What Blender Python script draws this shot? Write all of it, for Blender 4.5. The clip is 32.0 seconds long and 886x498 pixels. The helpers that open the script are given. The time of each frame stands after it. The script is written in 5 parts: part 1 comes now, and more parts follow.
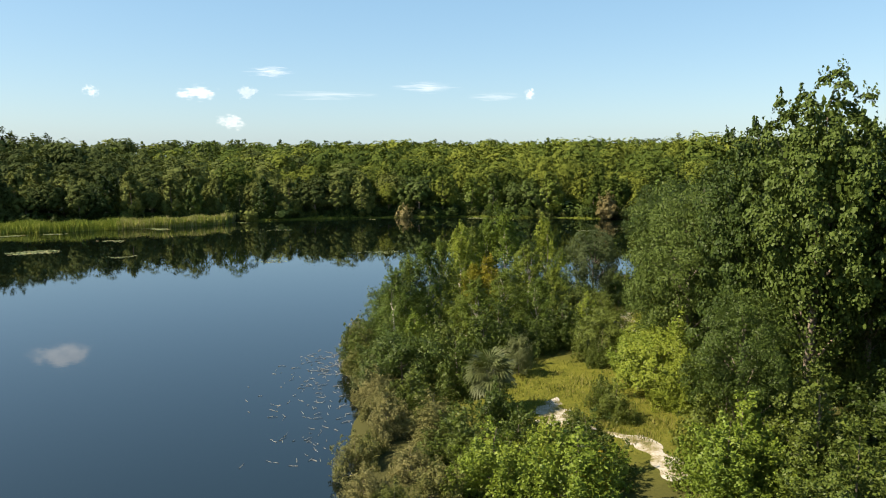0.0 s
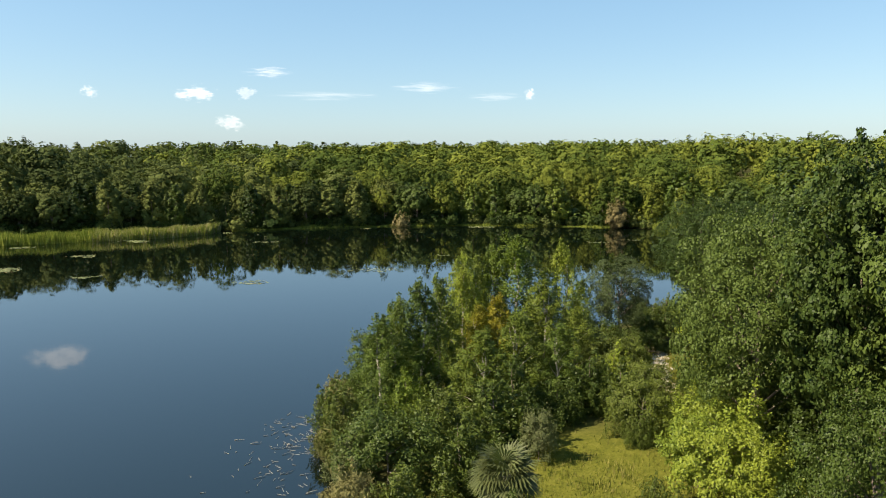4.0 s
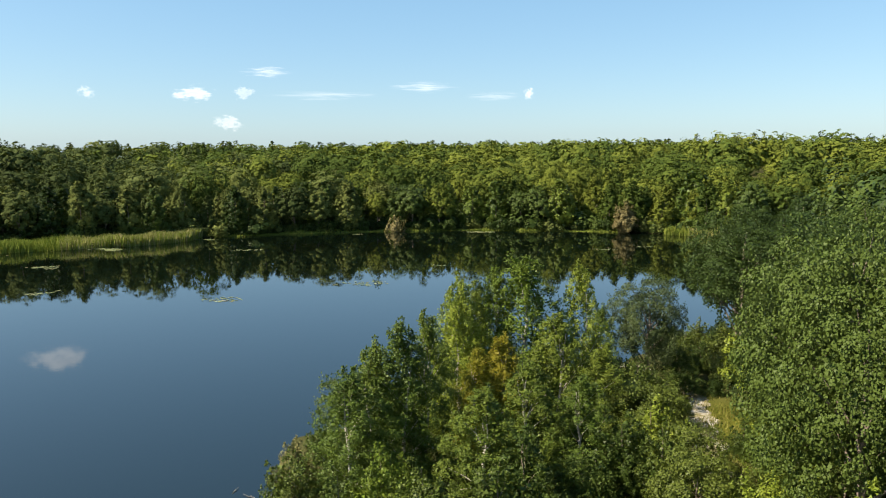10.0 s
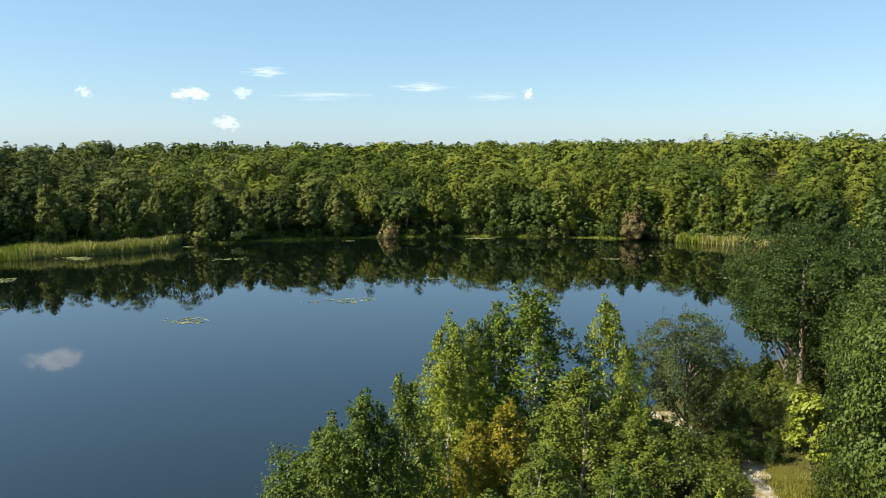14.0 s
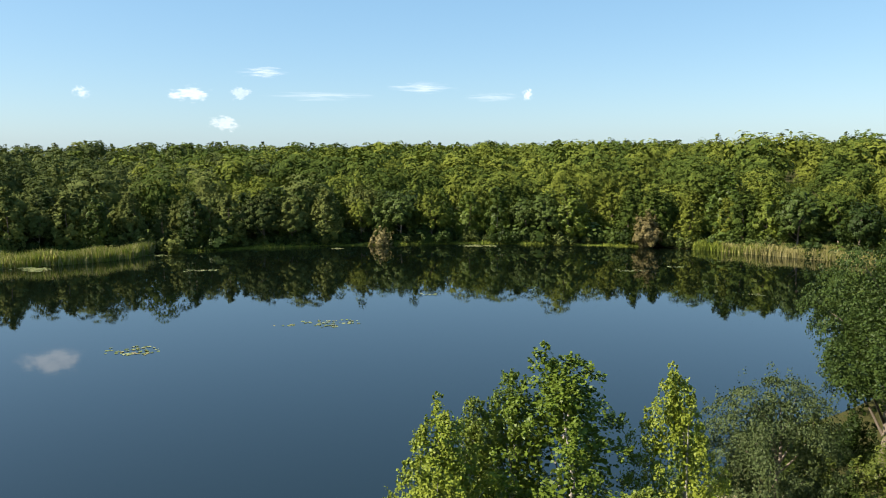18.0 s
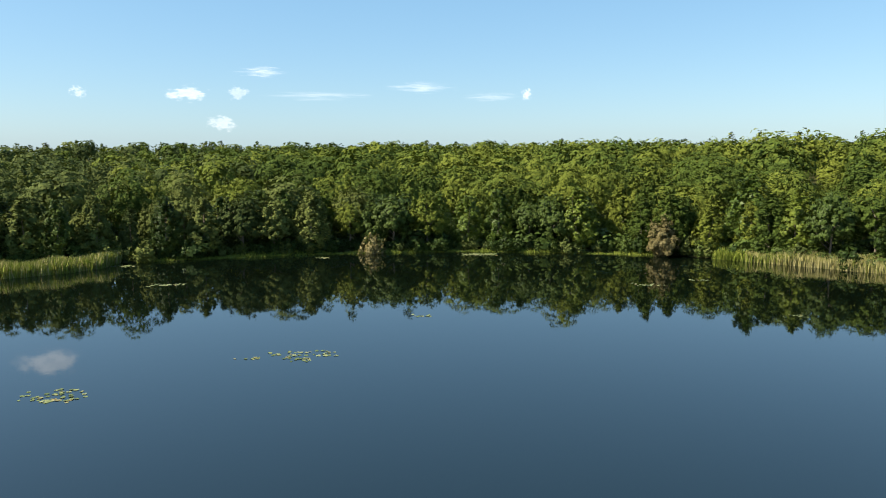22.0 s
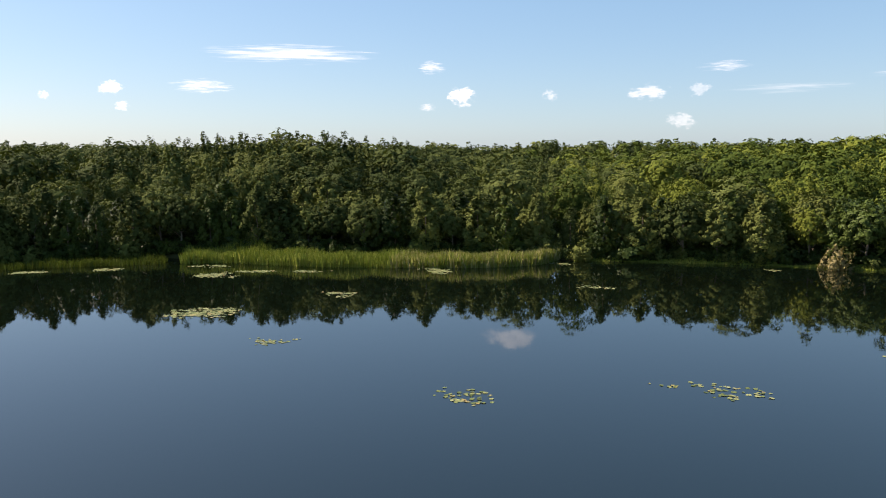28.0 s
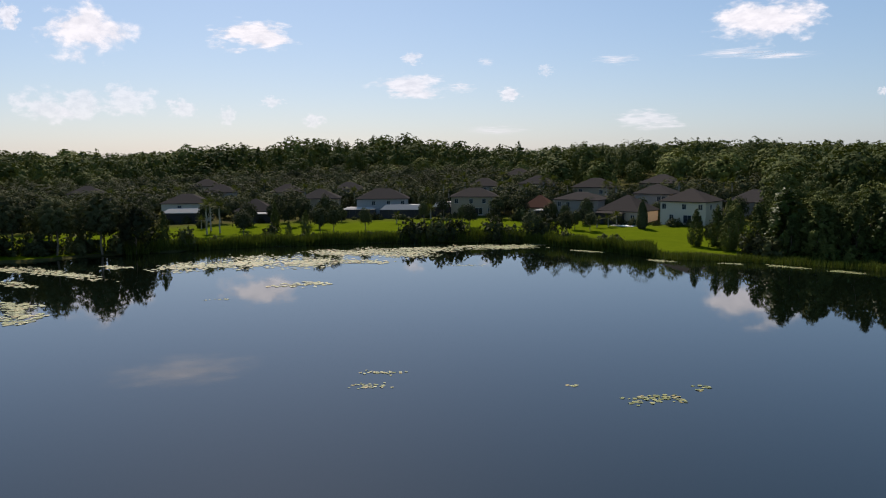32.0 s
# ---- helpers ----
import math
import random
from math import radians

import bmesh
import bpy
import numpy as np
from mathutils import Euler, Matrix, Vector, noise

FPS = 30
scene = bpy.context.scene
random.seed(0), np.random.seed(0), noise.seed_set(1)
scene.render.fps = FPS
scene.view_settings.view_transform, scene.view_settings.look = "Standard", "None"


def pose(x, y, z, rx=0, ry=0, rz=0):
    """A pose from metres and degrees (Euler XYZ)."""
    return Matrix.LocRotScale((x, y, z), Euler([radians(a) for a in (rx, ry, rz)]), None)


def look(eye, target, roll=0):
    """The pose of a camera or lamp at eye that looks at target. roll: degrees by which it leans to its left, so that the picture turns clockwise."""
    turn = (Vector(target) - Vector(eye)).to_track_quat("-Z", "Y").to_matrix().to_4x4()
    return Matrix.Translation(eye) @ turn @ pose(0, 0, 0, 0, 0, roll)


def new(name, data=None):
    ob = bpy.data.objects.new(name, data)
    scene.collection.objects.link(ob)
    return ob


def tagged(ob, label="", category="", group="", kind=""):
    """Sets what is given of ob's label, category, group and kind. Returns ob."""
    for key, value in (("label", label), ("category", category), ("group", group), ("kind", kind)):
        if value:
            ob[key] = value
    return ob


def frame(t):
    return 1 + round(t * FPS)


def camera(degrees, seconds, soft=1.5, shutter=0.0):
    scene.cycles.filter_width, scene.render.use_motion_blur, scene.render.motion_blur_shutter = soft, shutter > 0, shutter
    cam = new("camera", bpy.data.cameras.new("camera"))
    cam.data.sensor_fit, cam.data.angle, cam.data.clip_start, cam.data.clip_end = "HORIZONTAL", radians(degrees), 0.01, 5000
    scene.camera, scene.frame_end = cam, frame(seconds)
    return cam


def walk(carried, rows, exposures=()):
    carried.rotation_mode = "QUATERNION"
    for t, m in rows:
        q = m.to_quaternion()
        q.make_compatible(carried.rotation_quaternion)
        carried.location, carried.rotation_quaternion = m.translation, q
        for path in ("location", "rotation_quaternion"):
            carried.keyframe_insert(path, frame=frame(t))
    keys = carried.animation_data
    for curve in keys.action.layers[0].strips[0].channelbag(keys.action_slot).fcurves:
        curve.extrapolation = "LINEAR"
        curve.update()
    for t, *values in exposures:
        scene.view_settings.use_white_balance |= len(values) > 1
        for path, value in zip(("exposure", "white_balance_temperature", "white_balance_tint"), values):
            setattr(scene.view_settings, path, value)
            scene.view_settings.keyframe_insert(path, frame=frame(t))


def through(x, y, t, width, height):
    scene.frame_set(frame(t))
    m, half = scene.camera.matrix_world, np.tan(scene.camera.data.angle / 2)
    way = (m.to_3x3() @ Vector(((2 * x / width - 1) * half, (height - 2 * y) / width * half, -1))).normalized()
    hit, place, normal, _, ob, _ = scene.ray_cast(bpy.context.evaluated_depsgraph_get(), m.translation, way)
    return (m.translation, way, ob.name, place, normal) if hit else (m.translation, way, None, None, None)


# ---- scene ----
cam = camera(60.5, 32.0, soft=1.05)
# seconds, x, y, z, yaw, pitch, roll of a drone that glides over the point and turns west over the lake
PATH = [
    (0.0, -0.02, 0.00, 18.11, 0.33, -6.92, 0.05),
    (1.0, -0.03, 3.85, 18.18, 0.33, -6.87, 0.05),
    (2.0, -0.03, 7.53, 18.63, 0.32, -6.83, 0.02),
    (3.0, -0.02, 10.99, 19.50, 0.32, -6.85, -0.01),
    (5.5, 0.08, 16.98, 19.38, 0.29, -6.97, -0.11),
    (6.0, 0.12, 17.90, 19.41, 0.29, -6.97, -0.13),
    (7.0, 0.20, 19.78, 19.49, 0.28, -6.96, -0.15),
    (8.0, 0.31, 21.76, 19.61, 0.27, -6.95, -0.16),
    (9.0, 0.44, 24.09, 19.69, 0.26, -6.94, -0.18),
    (10.0, 0.56, 26.72, 19.69, 0.24, -6.93, -0.18),
    (11.0, 0.67, 29.67, 19.75, 0.23, -6.92, -0.17),
    (12.0, 0.80, 32.76, 19.79, 0.22, -6.92, -0.16),
    (13.0, 0.97, 36.01, 19.84, 0.20, -6.91, -0.14),
    (14.0, 1.19, 39.24, 19.93, 0.19, -6.90, -0.13),
    (14.5, 1.28, 40.92, 19.98, 0.18, -6.89, -0.12),
    (16.5, 1.54, 48.48, 19.98, 0.15, -6.84, -0.09),
    (17.0, 1.58, 50.26, 19.90, 0.14, -6.84, -0.08),
    (18.0, 1.62, 53.89, 19.87, 0.12, -6.84, -0.07),
    (19.0, 1.69, 57.68, 19.97, 0.10, -6.85, -0.06),
    (20.0, 1.85, 61.42, 20.02, 0.08, -6.86, -0.06),
    (21.0, 2.02, 65.08, 20.01, 0.06, -6.86, -0.07),
    (22.0, 2.13, 68.69, 19.95, 0.03, -6.84, -0.09),
    (23.0, 2.20, 72.15, 19.88, 0.01, -6.81, -0.11),
    (24.0, 2.28, 75.60, 19.87, 0.95, -6.80, -0.15),
    (24.5, 2.31, 76.84, 19.88, 5.94, -6.82, -0.18),
    (25.0, 2.31, 77.51, 19.90, 9.79, -6.85, -0.21),
    (25.5, 2.27, 77.83, 19.93, 14.09, -6.89, -0.23),
    (26.0, 2.22, 77.96, 19.97, 18.71, -6.92, -0.26),
    (26.5, 2.18, 77.97, 20.03, 22.92, -6.93, -0.28),
    (28.5, 2.07, 77.62, 20.24, 37.14, -6.90, -0.35),
    (29.0, 2.02, 77.61, 20.28, 41.89, -6.89, -0.37),
    (29.5, 1.96, 77.66, 20.33, 48.79, -6.87, -0.38),
    (30.0, 1.92, 77.69, 20.39, 58.40, -6.85, -0.38),
    (30.5, 1.90, 77.65, 20.46, 66.22, -6.83, -0.38),
    (31.0, 1.92, 77.56, 20.54, 75.01, -6.80, -0.37),
    (31.5, 1.96, 77.46, 20.62, 83.99, -6.77, -0.36),
    (32.0, 2.03, 77.36, 20.71, 90.30, -6.73, -0.34),
]
EXPOSURES = [(0.0, 1.35, 7250, 12), (3.5, 1.34, 7250, 12), (9.0, 1.33, 7000, 10), (14.0, 1.32, 6900, 11), (19.0, 1.32, 6800, 10), (23.5, 1.28, 6700, 8), (26.5, 1.24, 6950, 12), (28.5, 1.20, 7250, 22),
             (30.0, 0.94, 7150, 24), (32.0, 0.63, 6750, 20)]
walk(cam, [(t, pose(x, y, z, 90 + pitch, -roll, yaw)) for t, x, y, z, yaw, pitch, roll in PATH], EXPOSURES)

# ---- light ----
SUN_AZ, SUN_EL = radians(105.0), radians(45.0)      # azimuth counted from north (+y) towards west (-x)
world = bpy.data.worlds.new("sky")
scene.world = world
world.use_nodes = True
wn = world.node_tree.nodes
sky = wn.new("ShaderNodeTexSky")
sky.sky_type = "NISHITA"
sky.sun_disc = False
sky.sun_elevation = SUN_EL
sky.sun_rotation = -SUN_AZ
sky.air_density, sky.dust_density, sky.ozone_density, sky.altitude = 1.0, 0.7, 2.0, 20
wn["Background"].inputs["Strength"].default_value = 0.066
haze = wn.new("ShaderNodeMix")
haze.data_type = "RGBA"
haze.inputs[0].default_value = 0.38
haze.inputs[7].default_value = (1.4, 4.0, 6.7, 1)      # thin even summer haze over the clear sky
world.node_tree.links.new(sky.outputs["Color"], haze.inputs[6])
world.node_tree.links.new(haze.outputs[2], wn["Background"].inputs["Color"])
TO_SUN = Vector((-math.sin(SUN_AZ) * math.cos(SUN_EL), math.cos(SUN_AZ) * math.cos(SUN_EL), math.sin(SUN_EL)))
sun_data = bpy.data.lights.new("sun", "SUN")
sun_data.energy, sun_data.angle, sun_data.color = 5.0, radians(0.53), (1.0, 0.92, 0.79)
sun = new("sun", sun_data)
sun.matrix_world = look(TO_SUN * 300, (0, 0, 0))

# ---- materials ----
class Nodes:
    """Small wrapper that adds nodes to one material and links them."""

    def __init__(self, name):
        self.mat = bpy.data.materials.new(name)
        self.mat.use_nodes = True
        self.tree = self.mat.node_tree
        self.tree.nodes.clear()
        self.out = self.add("ShaderNodeOutputMaterial")

    def add(self, kind, values=None, **props):
        node = self.tree.nodes.new(kind)
        for key, value in props.items():
            setattr(node, key, value)
        for key, value in (values or {}).items():
            if isinstance(value, bpy.types.NodeSocket):
                self.tree.links.new(value, node.inputs[key])
            else:
                node.inputs[key].default_value = value
        return node

    def noise(self, vector, scale, detail=3.0, rough=0.55):
        return self.add("ShaderNodeTexNoise", {"Vector": vector, "Scale": scale, "Detail": detail, "Roughness": rough}).outputs["Fac"]

    def ramp(self, fac, stops):
        node = self.add("ShaderNodeValToRGB", {"Fac": fac})
        while len(node.color_ramp.elements) < len(stops):
            node.color_ramp.elements.new(0.5)
        for element, (place, colour) in zip(node.color_ramp.elements, stops):
            element.position, element.color = place, (*colour, 1) if len(colour) == 3 else colour
        return node.outputs["Color"]

    def maths(self, kind, a, b=0.0, clamp=False):
        return self.add("ShaderNodeMath", {0: a, 1: b}, operation=kind, use_clamp=clamp).outputs[0]

    def mix(self, fac, a, b, blend="MIX"):
        node = self.add("ShaderNodeMix", data_type="RGBA", blend_type=blend)
        for key, value in ((0, fac), (6, a), (7, b)):
            if isinstance(value, bpy.types.NodeSocket):
                self.tree.links.new(value, node.inputs[key])
            else:
                node.inputs[key].default_value = value if key == 0 else (*value, 1)
        return node.outputs[2]

    def finish(self, shader):
        self.tree.links.new(shader, self.out.inputs["Surface"])
        return self.mat


def position(n):
    return n.add("ShaderNodeNewGeometry").outputs["Position"]


def leaf_material(name, dark, middle, light, through=0.14, gloss=0.6, shine=0.12):
    """Foliage: colour differs from tree to tree, from bough to bough and from leaf to leaf; light passes through the leaf."""
    n = Nodes(name)
    geometry = n.add("ShaderNodeNewGeometry")
    tint = n.add("ShaderNodeAttribute", attribute_name="tint").outputs["Fac"]
    single = n.maths("LESS_THAN", tint, 0.001)
    per_tree = n.maths("ADD", n.maths("MULTIPLY", n.add("ShaderNodeObjectInfo").outputs["Random"], single), tint)
    bough = n.noise(geometry.outputs["Position"], 0.4, 3)
    value = n.add("ShaderNodeMath", {0: per_tree, 1: 0.7, 2: 0.25}, operation="MULTIPLY_ADD").outputs[0]
    value = n.add("ShaderNodeMath", {0: geometry.outputs["Random Per Island"], 1: 0.22, 2: value}, operation="MULTIPLY_ADD").outputs[0]
    value = n.add("ShaderNodeMath", {0: bough, 1: 0.2, 2: value}, operation="MULTIPLY_ADD").outputs[0]
    colour = n.ramp(value, [(0.22, dark), (0.66, middle), (1.0, light)])
    leaf = n.add("ShaderNodeBsdfPrincipled", {"Base Color": colour, "Roughness": gloss, "Specular IOR Level": shine})
    back = n.add("ShaderNodeBsdfTranslucent", {"Color": n.mix(0.5, colour, (0.16, 0.22, 0.02))})
    return n.finish(n.add("ShaderNodeMixShader", {0: through, 1: leaf.outputs[0], 2: back.outputs[0]}).outputs[0])


def solid_material(name, dark, light, scale=2.0, rough=0.7, bump=0.0, metallic=0.0, detail=5, shine=0.2):
    """Two tones mixed by coarse and fine noise, with optional relief."""
    n = Nodes(name)
    where = n.add("ShaderNodeTexCoord").outputs["Object"]
    coarse, fine = n.noise(where, scale, detail), n.noise(where, scale * 9, 3)
    value = n.maths("MULTIPLY_ADD", coarse, 0.65)
    value = n.add("ShaderNodeMath", {0: fine, 1: 0.35, 2: value}, operation="MULTIPLY_ADD").outputs[0]
    values = {"Base Color": n.ramp(value, [(0.3, dark), (0.7, light)]), "Roughness": rough, "Metallic": metallic, "Specular IOR Level": shine}
    if bump:
        values["Normal"] = n.add("ShaderNodeBump", {"Height": value, "Strength": bump, "Distance": 0.05}).outputs[0]
    return n.finish(n.add("ShaderNodeBsdfPrincipled", values).outputs[0])


def ground_material():
    """Forest litter, with lawn, dry grass and bare sand where the zones say so."""
    n = Nodes("ground")
    where = position(n)
    coarse, fine = n.noise(where, 0.35, 5), n.noise(where, 6.0, 4)
    litter = n.ramp(n.maths("MULTIPLY_ADD", coarse, 1.0), [(0.3, (0.016, 0.016, 0.008)), (0.7, (0.045, 0.045, 0.018))])
    lawn = n.ramp(n.add("ShaderNodeMath", {0: fine, 1: 0.5, 2: n.maths("MULTIPLY", coarse, 0.5)}, operation="MULTIPLY_ADD").outputs[0],
                  [(0.3, (0.043, 0.066, 0.003)), (0.7, (0.070, 0.097, 0.005))])
    dry = n.ramp(n.add("ShaderNodeMath", {0: fine, 1: 0.5, 2: n.maths("MULTIPLY", n.noise(where, 1.1, 4), 0.5)}, operation="MULTIPLY_ADD").outputs[0],
                 [(0.3, (0.042, 0.050, 0.009)), (0.55, (0.092, 0.094, 0.016)), (0.8, (0.14, 0.125, 0.036))])
    lawn_zone = n.add("ShaderNodeAttribute", attribute_name="lawn").outputs["Fac"]
    dry_zone = n.add("ShaderNodeAttribute", attribute_name="meadow").outputs["Fac"]
    colour = n.mix(lawn_zone, litter, lawn)
    colour = n.mix(dry_zone, colour, dry)
    bump = n.add("ShaderNodeBump", {"Height": fine, "Strength": 0.5, "Distance": 0.08})
    return n.finish(n.add("ShaderNodeBsdfPrincipled", {"Base Color": colour, "Roughness": 1.0, "Specular IOR Level": 0.0, "Normal": bump.outputs[0]}).outputs[0])


def sand_material():
    n = Nodes("sand")
    where = position(n)
    value = n.add("ShaderNodeMath", {0: n.noise(where, 0.9, 5), 1: 0.7, 2: n.maths("MULTIPLY", n.noise(where, 9, 4), 0.3)}, operation="MULTIPLY_ADD").outputs[0]
    colour = n.ramp(value, [(0.38, (0.08, 0.08, 0.025)), (0.46, (0.18, 0.155, 0.085)), (0.58, (0.33, 0.305, 0.26))])
    bump = n.add("ShaderNodeBump", {"Height": value, "Strength": 0.6, "Distance": 0.1})
    return n.finish(n.add("ShaderNodeBsdfPrincipled", {"Base Color": colour, "Roughness": 0.95, "Specular IOR Level": 0.1, "Normal": bump.outputs[0]}).outputs[0])


def water_material():
    """Dark, still lake water with faint wind ripples."""
    n = Nodes("lake_water")
    where = position(n)
    stretched = n.add("ShaderNodeMapping", {"Vector": where, "Scale": (1.0, 1.0, 1.0)}).outputs[0]
    ripple = n.add("ShaderNodeMath", {0: n.noise(stretched, 2.6, 2), 1: 0.35, 2: n.noise(stretched, 0.45, 2)}, operation="MULTIPLY_ADD").outputs[0]
    bump = n.add("ShaderNodeBump", {"Height": ripple, "Strength": 0.012, "Distance": 0.12})
    depth = n.ramp(n.noise(where, 0.02, 3), [(0.3, (0.0014, 0.0030, 0.0017)), (0.7, (0.0019, 0.0037, 0.0021))])
    return n.finish(n.add("ShaderNodeBsdfPrincipled", {"Base Color": depth, "Roughness": 0.028, "IOR": 1.68, "Normal": bump.outputs[0]}).outputs[0])


def cloud_material(name, stretch, low, high):
    """White vapour that thins out towards a ragged edge; a plain backdrop far behind the woods."""
    n = Nodes(name)
    local = n.add("ShaderNodeTexCoord").outputs["UV"]
    flat = n.add("ShaderNodeVectorMath", {0: local, 1: (2, 2, 0)}, operation="MULTIPLY").outputs[0]
    flat = n.add("ShaderNodeVectorMath", {0: flat, 1: (-1, -1, 0)}, operation="ADD").outputs[0]
    radius = n.add("ShaderNodeVectorMath", {0: flat}, operation="LENGTH").outputs["Value"]
    info = n.add("ShaderNodeObjectInfo")
    shift = n.maths("MULTIPLY", info.outputs["Random"], 60.0)
    own = n.add("ShaderNodeCombineXYZ", {"X": shift, "Y": shift, "Z": shift}).outputs[0]
    where = n.add("ShaderNodeVectorMath", {0: n.add("ShaderNodeMapping", {"Vector": local, "Scale": (1, stretch, 1)}).outputs[0], 1: own}, operation="ADD").outputs[0]
    billow = n.noise(where, 7.0, 6, 0.6)
    big = n.noise(where, 3.0, 3, 0.5)
    inner = n.maths("SUBTRACT", 1.0, radius)
    value = n.add("ShaderNodeMath", {0: billow, 1: 2.6, 2: n.maths("MULTIPLY_ADD", inner, 2.0)}, operation="MULTIPLY_ADD").outputs[0]
    value = n.add("ShaderNodeMath", {0: big, 1: 3.0, 2: value}, operation="MULTIPLY_ADD").outputs[0]
    edge = n.add("ShaderNodeMapRange", {"Value": value, "From Min": low, "From Max": high}, interpolation_type="SMOOTHSTEP").outputs[0]
    rim = n.add("ShaderNodeMapRange", {"Value": radius, "From Min": 0.98, "From Max": 0.8}).outputs[0]
    dense = n.add("ShaderNodeSeparateColor", {0: info.outputs["Color"]}).outputs[0]
    alpha = n.maths("MULTIPLY", n.maths("MULTIPLY", edge, rim), dense)
    # sunlit white and shaded grey are painted into a glowing sheet
    tone = n.ramp(billow, [(0.35, (0.74, 0.79, 0.85)), (0.6, (0.92, 0.96, 1.0))])
    both = n.add("ShaderNodeEmission", {"Color": tone, "Strength": 0.66}).outputs[0]
    clear = n.add("ShaderNodeBsdfTransparent").outputs[0]
    return n.finish(n.add("ShaderNodeMixShader", {0: alpha, 1: clear, 2: both}).outputs[0])


def pad_material():
    n = Nodes("lily_pad")
    info = n.add("ShaderNodeNewGeometry").outputs["Random Per Island"]
    value = n.maths("FRACT", n.maths("ADD", info, n.add("ShaderNodeObjectInfo").outputs["Random"]))
    colour = n.ramp(value, [(0.0, (0.05, 0.07, 0.025)), (0.45, (0.12, 0.145, 0.05)), (0.85, (0.20, 0.21, 0.10)), (1.0, (0.20, 0.15, 0.06))])
    return n.finish(n.add("ShaderNodeBsdfPrincipled", {"Base Color": colour, "Roughness": 0.6, "Specular IOR Level": 0.15}).outputs[0])


BARK = solid_material("bark", (0.05, 0.04, 0.03), (0.16, 0.13, 0.10), 3.0, 0.9, 0.6)
PALE_BARK = solid_material("pale_bark", (0.16, 0.14, 0.12), (0.33, 0.30, 0.26), 3.0, 0.9, 0.4)
GUM_LEAF = leaf_material("sweetgum_leaf", (0.036, 0.056, 0.008), (0.064, 0.098, 0.014), (0.108, 0.138, 0.019), 0.14, 0.5, 0.16)
LIME_LEAF = leaf_material("lime_leaf", (0.052, 0.080, 0.009), (0.096, 0.138, 0.016), (0.158, 0.192, 0.022), 0.16, 0.5, 0.16)
YELLOW_LEAF = leaf_material("yellowing_leaf", (0.083, 0.088, 0.009), (0.176, 0.164, 0.015), (0.260, 0.202, 0.020), 0.2, 0.5, 0.14)
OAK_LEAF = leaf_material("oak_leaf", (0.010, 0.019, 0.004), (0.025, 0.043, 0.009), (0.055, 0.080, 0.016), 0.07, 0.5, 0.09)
BUSH_LEAF = leaf_material("shrub_leaf", (0.017, 0.028, 0.005), (0.039, 0.061, 0.010), (0.072, 0.092, 0.015), 0.1, 0.5, 0.14)
MOSS_LEAF = leaf_material("mossy_oak_leaf", (0.018, 0.029, 0.012), (0.032, 0.048, 0.017), (0.058, 0.077, 0.027), 0.08, 0.5, 0.09)
WOOD_LEAF = leaf_material("mixed_wood_leaf", (0.018, 0.031, 0.007), (0.052, 0.076, 0.014), (0.107, 0.125, 0.020), 0.06, 0.8, 0.04)
# west and garden leaves: backlight put into the colour, greyer and darker
BACKLIT_LEAF = leaf_material("backlit_wood_leaf", (0.019, 0.030, 0.009), (0.050, 0.066, 0.020), (0.100, 0.116, 0.031), 0.06, 0.8, 0.04)
BACKLIT_GARDEN_LEAF = leaf_material("backlit_garden_leaf", (0.015, 0.019, 0.010), (0.034, 0.040, 0.021), (0.063, 0.072, 0.032), 0.06, 0.8, 0.03)
GREY_LEAF = leaf_material("grey_green_leaf", (0.042, 0.050, 0.018), (0.090, 0.105, 0.039), (0.139, 0.153, 0.066), 0.2, 0.5, 0.15)
BROWN_LEAF = leaf_material("brown_leaf", (0.085, 0.070, 0.028), (0.155, 0.126, 0.052), (0.220, 0.180, 0.082), 0.2)
BRUSH_LEAF = leaf_material("shore_brush_leaf", (0.034, 0.044, 0.009), (0.074, 0.084, 0.018), (0.150, 0.138, 0.052), 0.12)
PALM_LEAF = leaf_material("palm_frond", (0.012, 0.017, 0.004), (0.028, 0.036, 0.008), (0.052, 0.059, 0.015), 0.12, 0.7, 0.03)
REED_LEAF = leaf_material("reed_blade", (0.070, 0.096, 0.012), (0.150, 0.188, 0.026), (0.262, 0.268, 0.062), 0.12)
# reed blade again, its colour darkened for the backlit west margin
BACKLIT_REED = leaf_material("backlit_reed_blade", (0.021, 0.033, 0.004), (0.054, 0.075, 0.008), (0.097, 0.108, 0.021), 0.12)
DRY_REED = leaf_material("dry_reed_blade", (0.150, 0.142, 0.050), (0.280, 0.250, 0.100), (0.390, 0.340, 0.165), 0.15)
GROUND = ground_material()
SAND = sand_material()
WATER = water_material()
PAD = pad_material()
PUFF = cloud_material("cumulus_cloud", 1.0, 3.75, 4.75)
WISP = cloud_material("cirrus_cloud", 2.5, 3.6, 5.8)

# ---- ground, lake and trees: shape helpers ----
rng = np.random.default_rng(7)
CENTRE = (-60.0, 110.0)
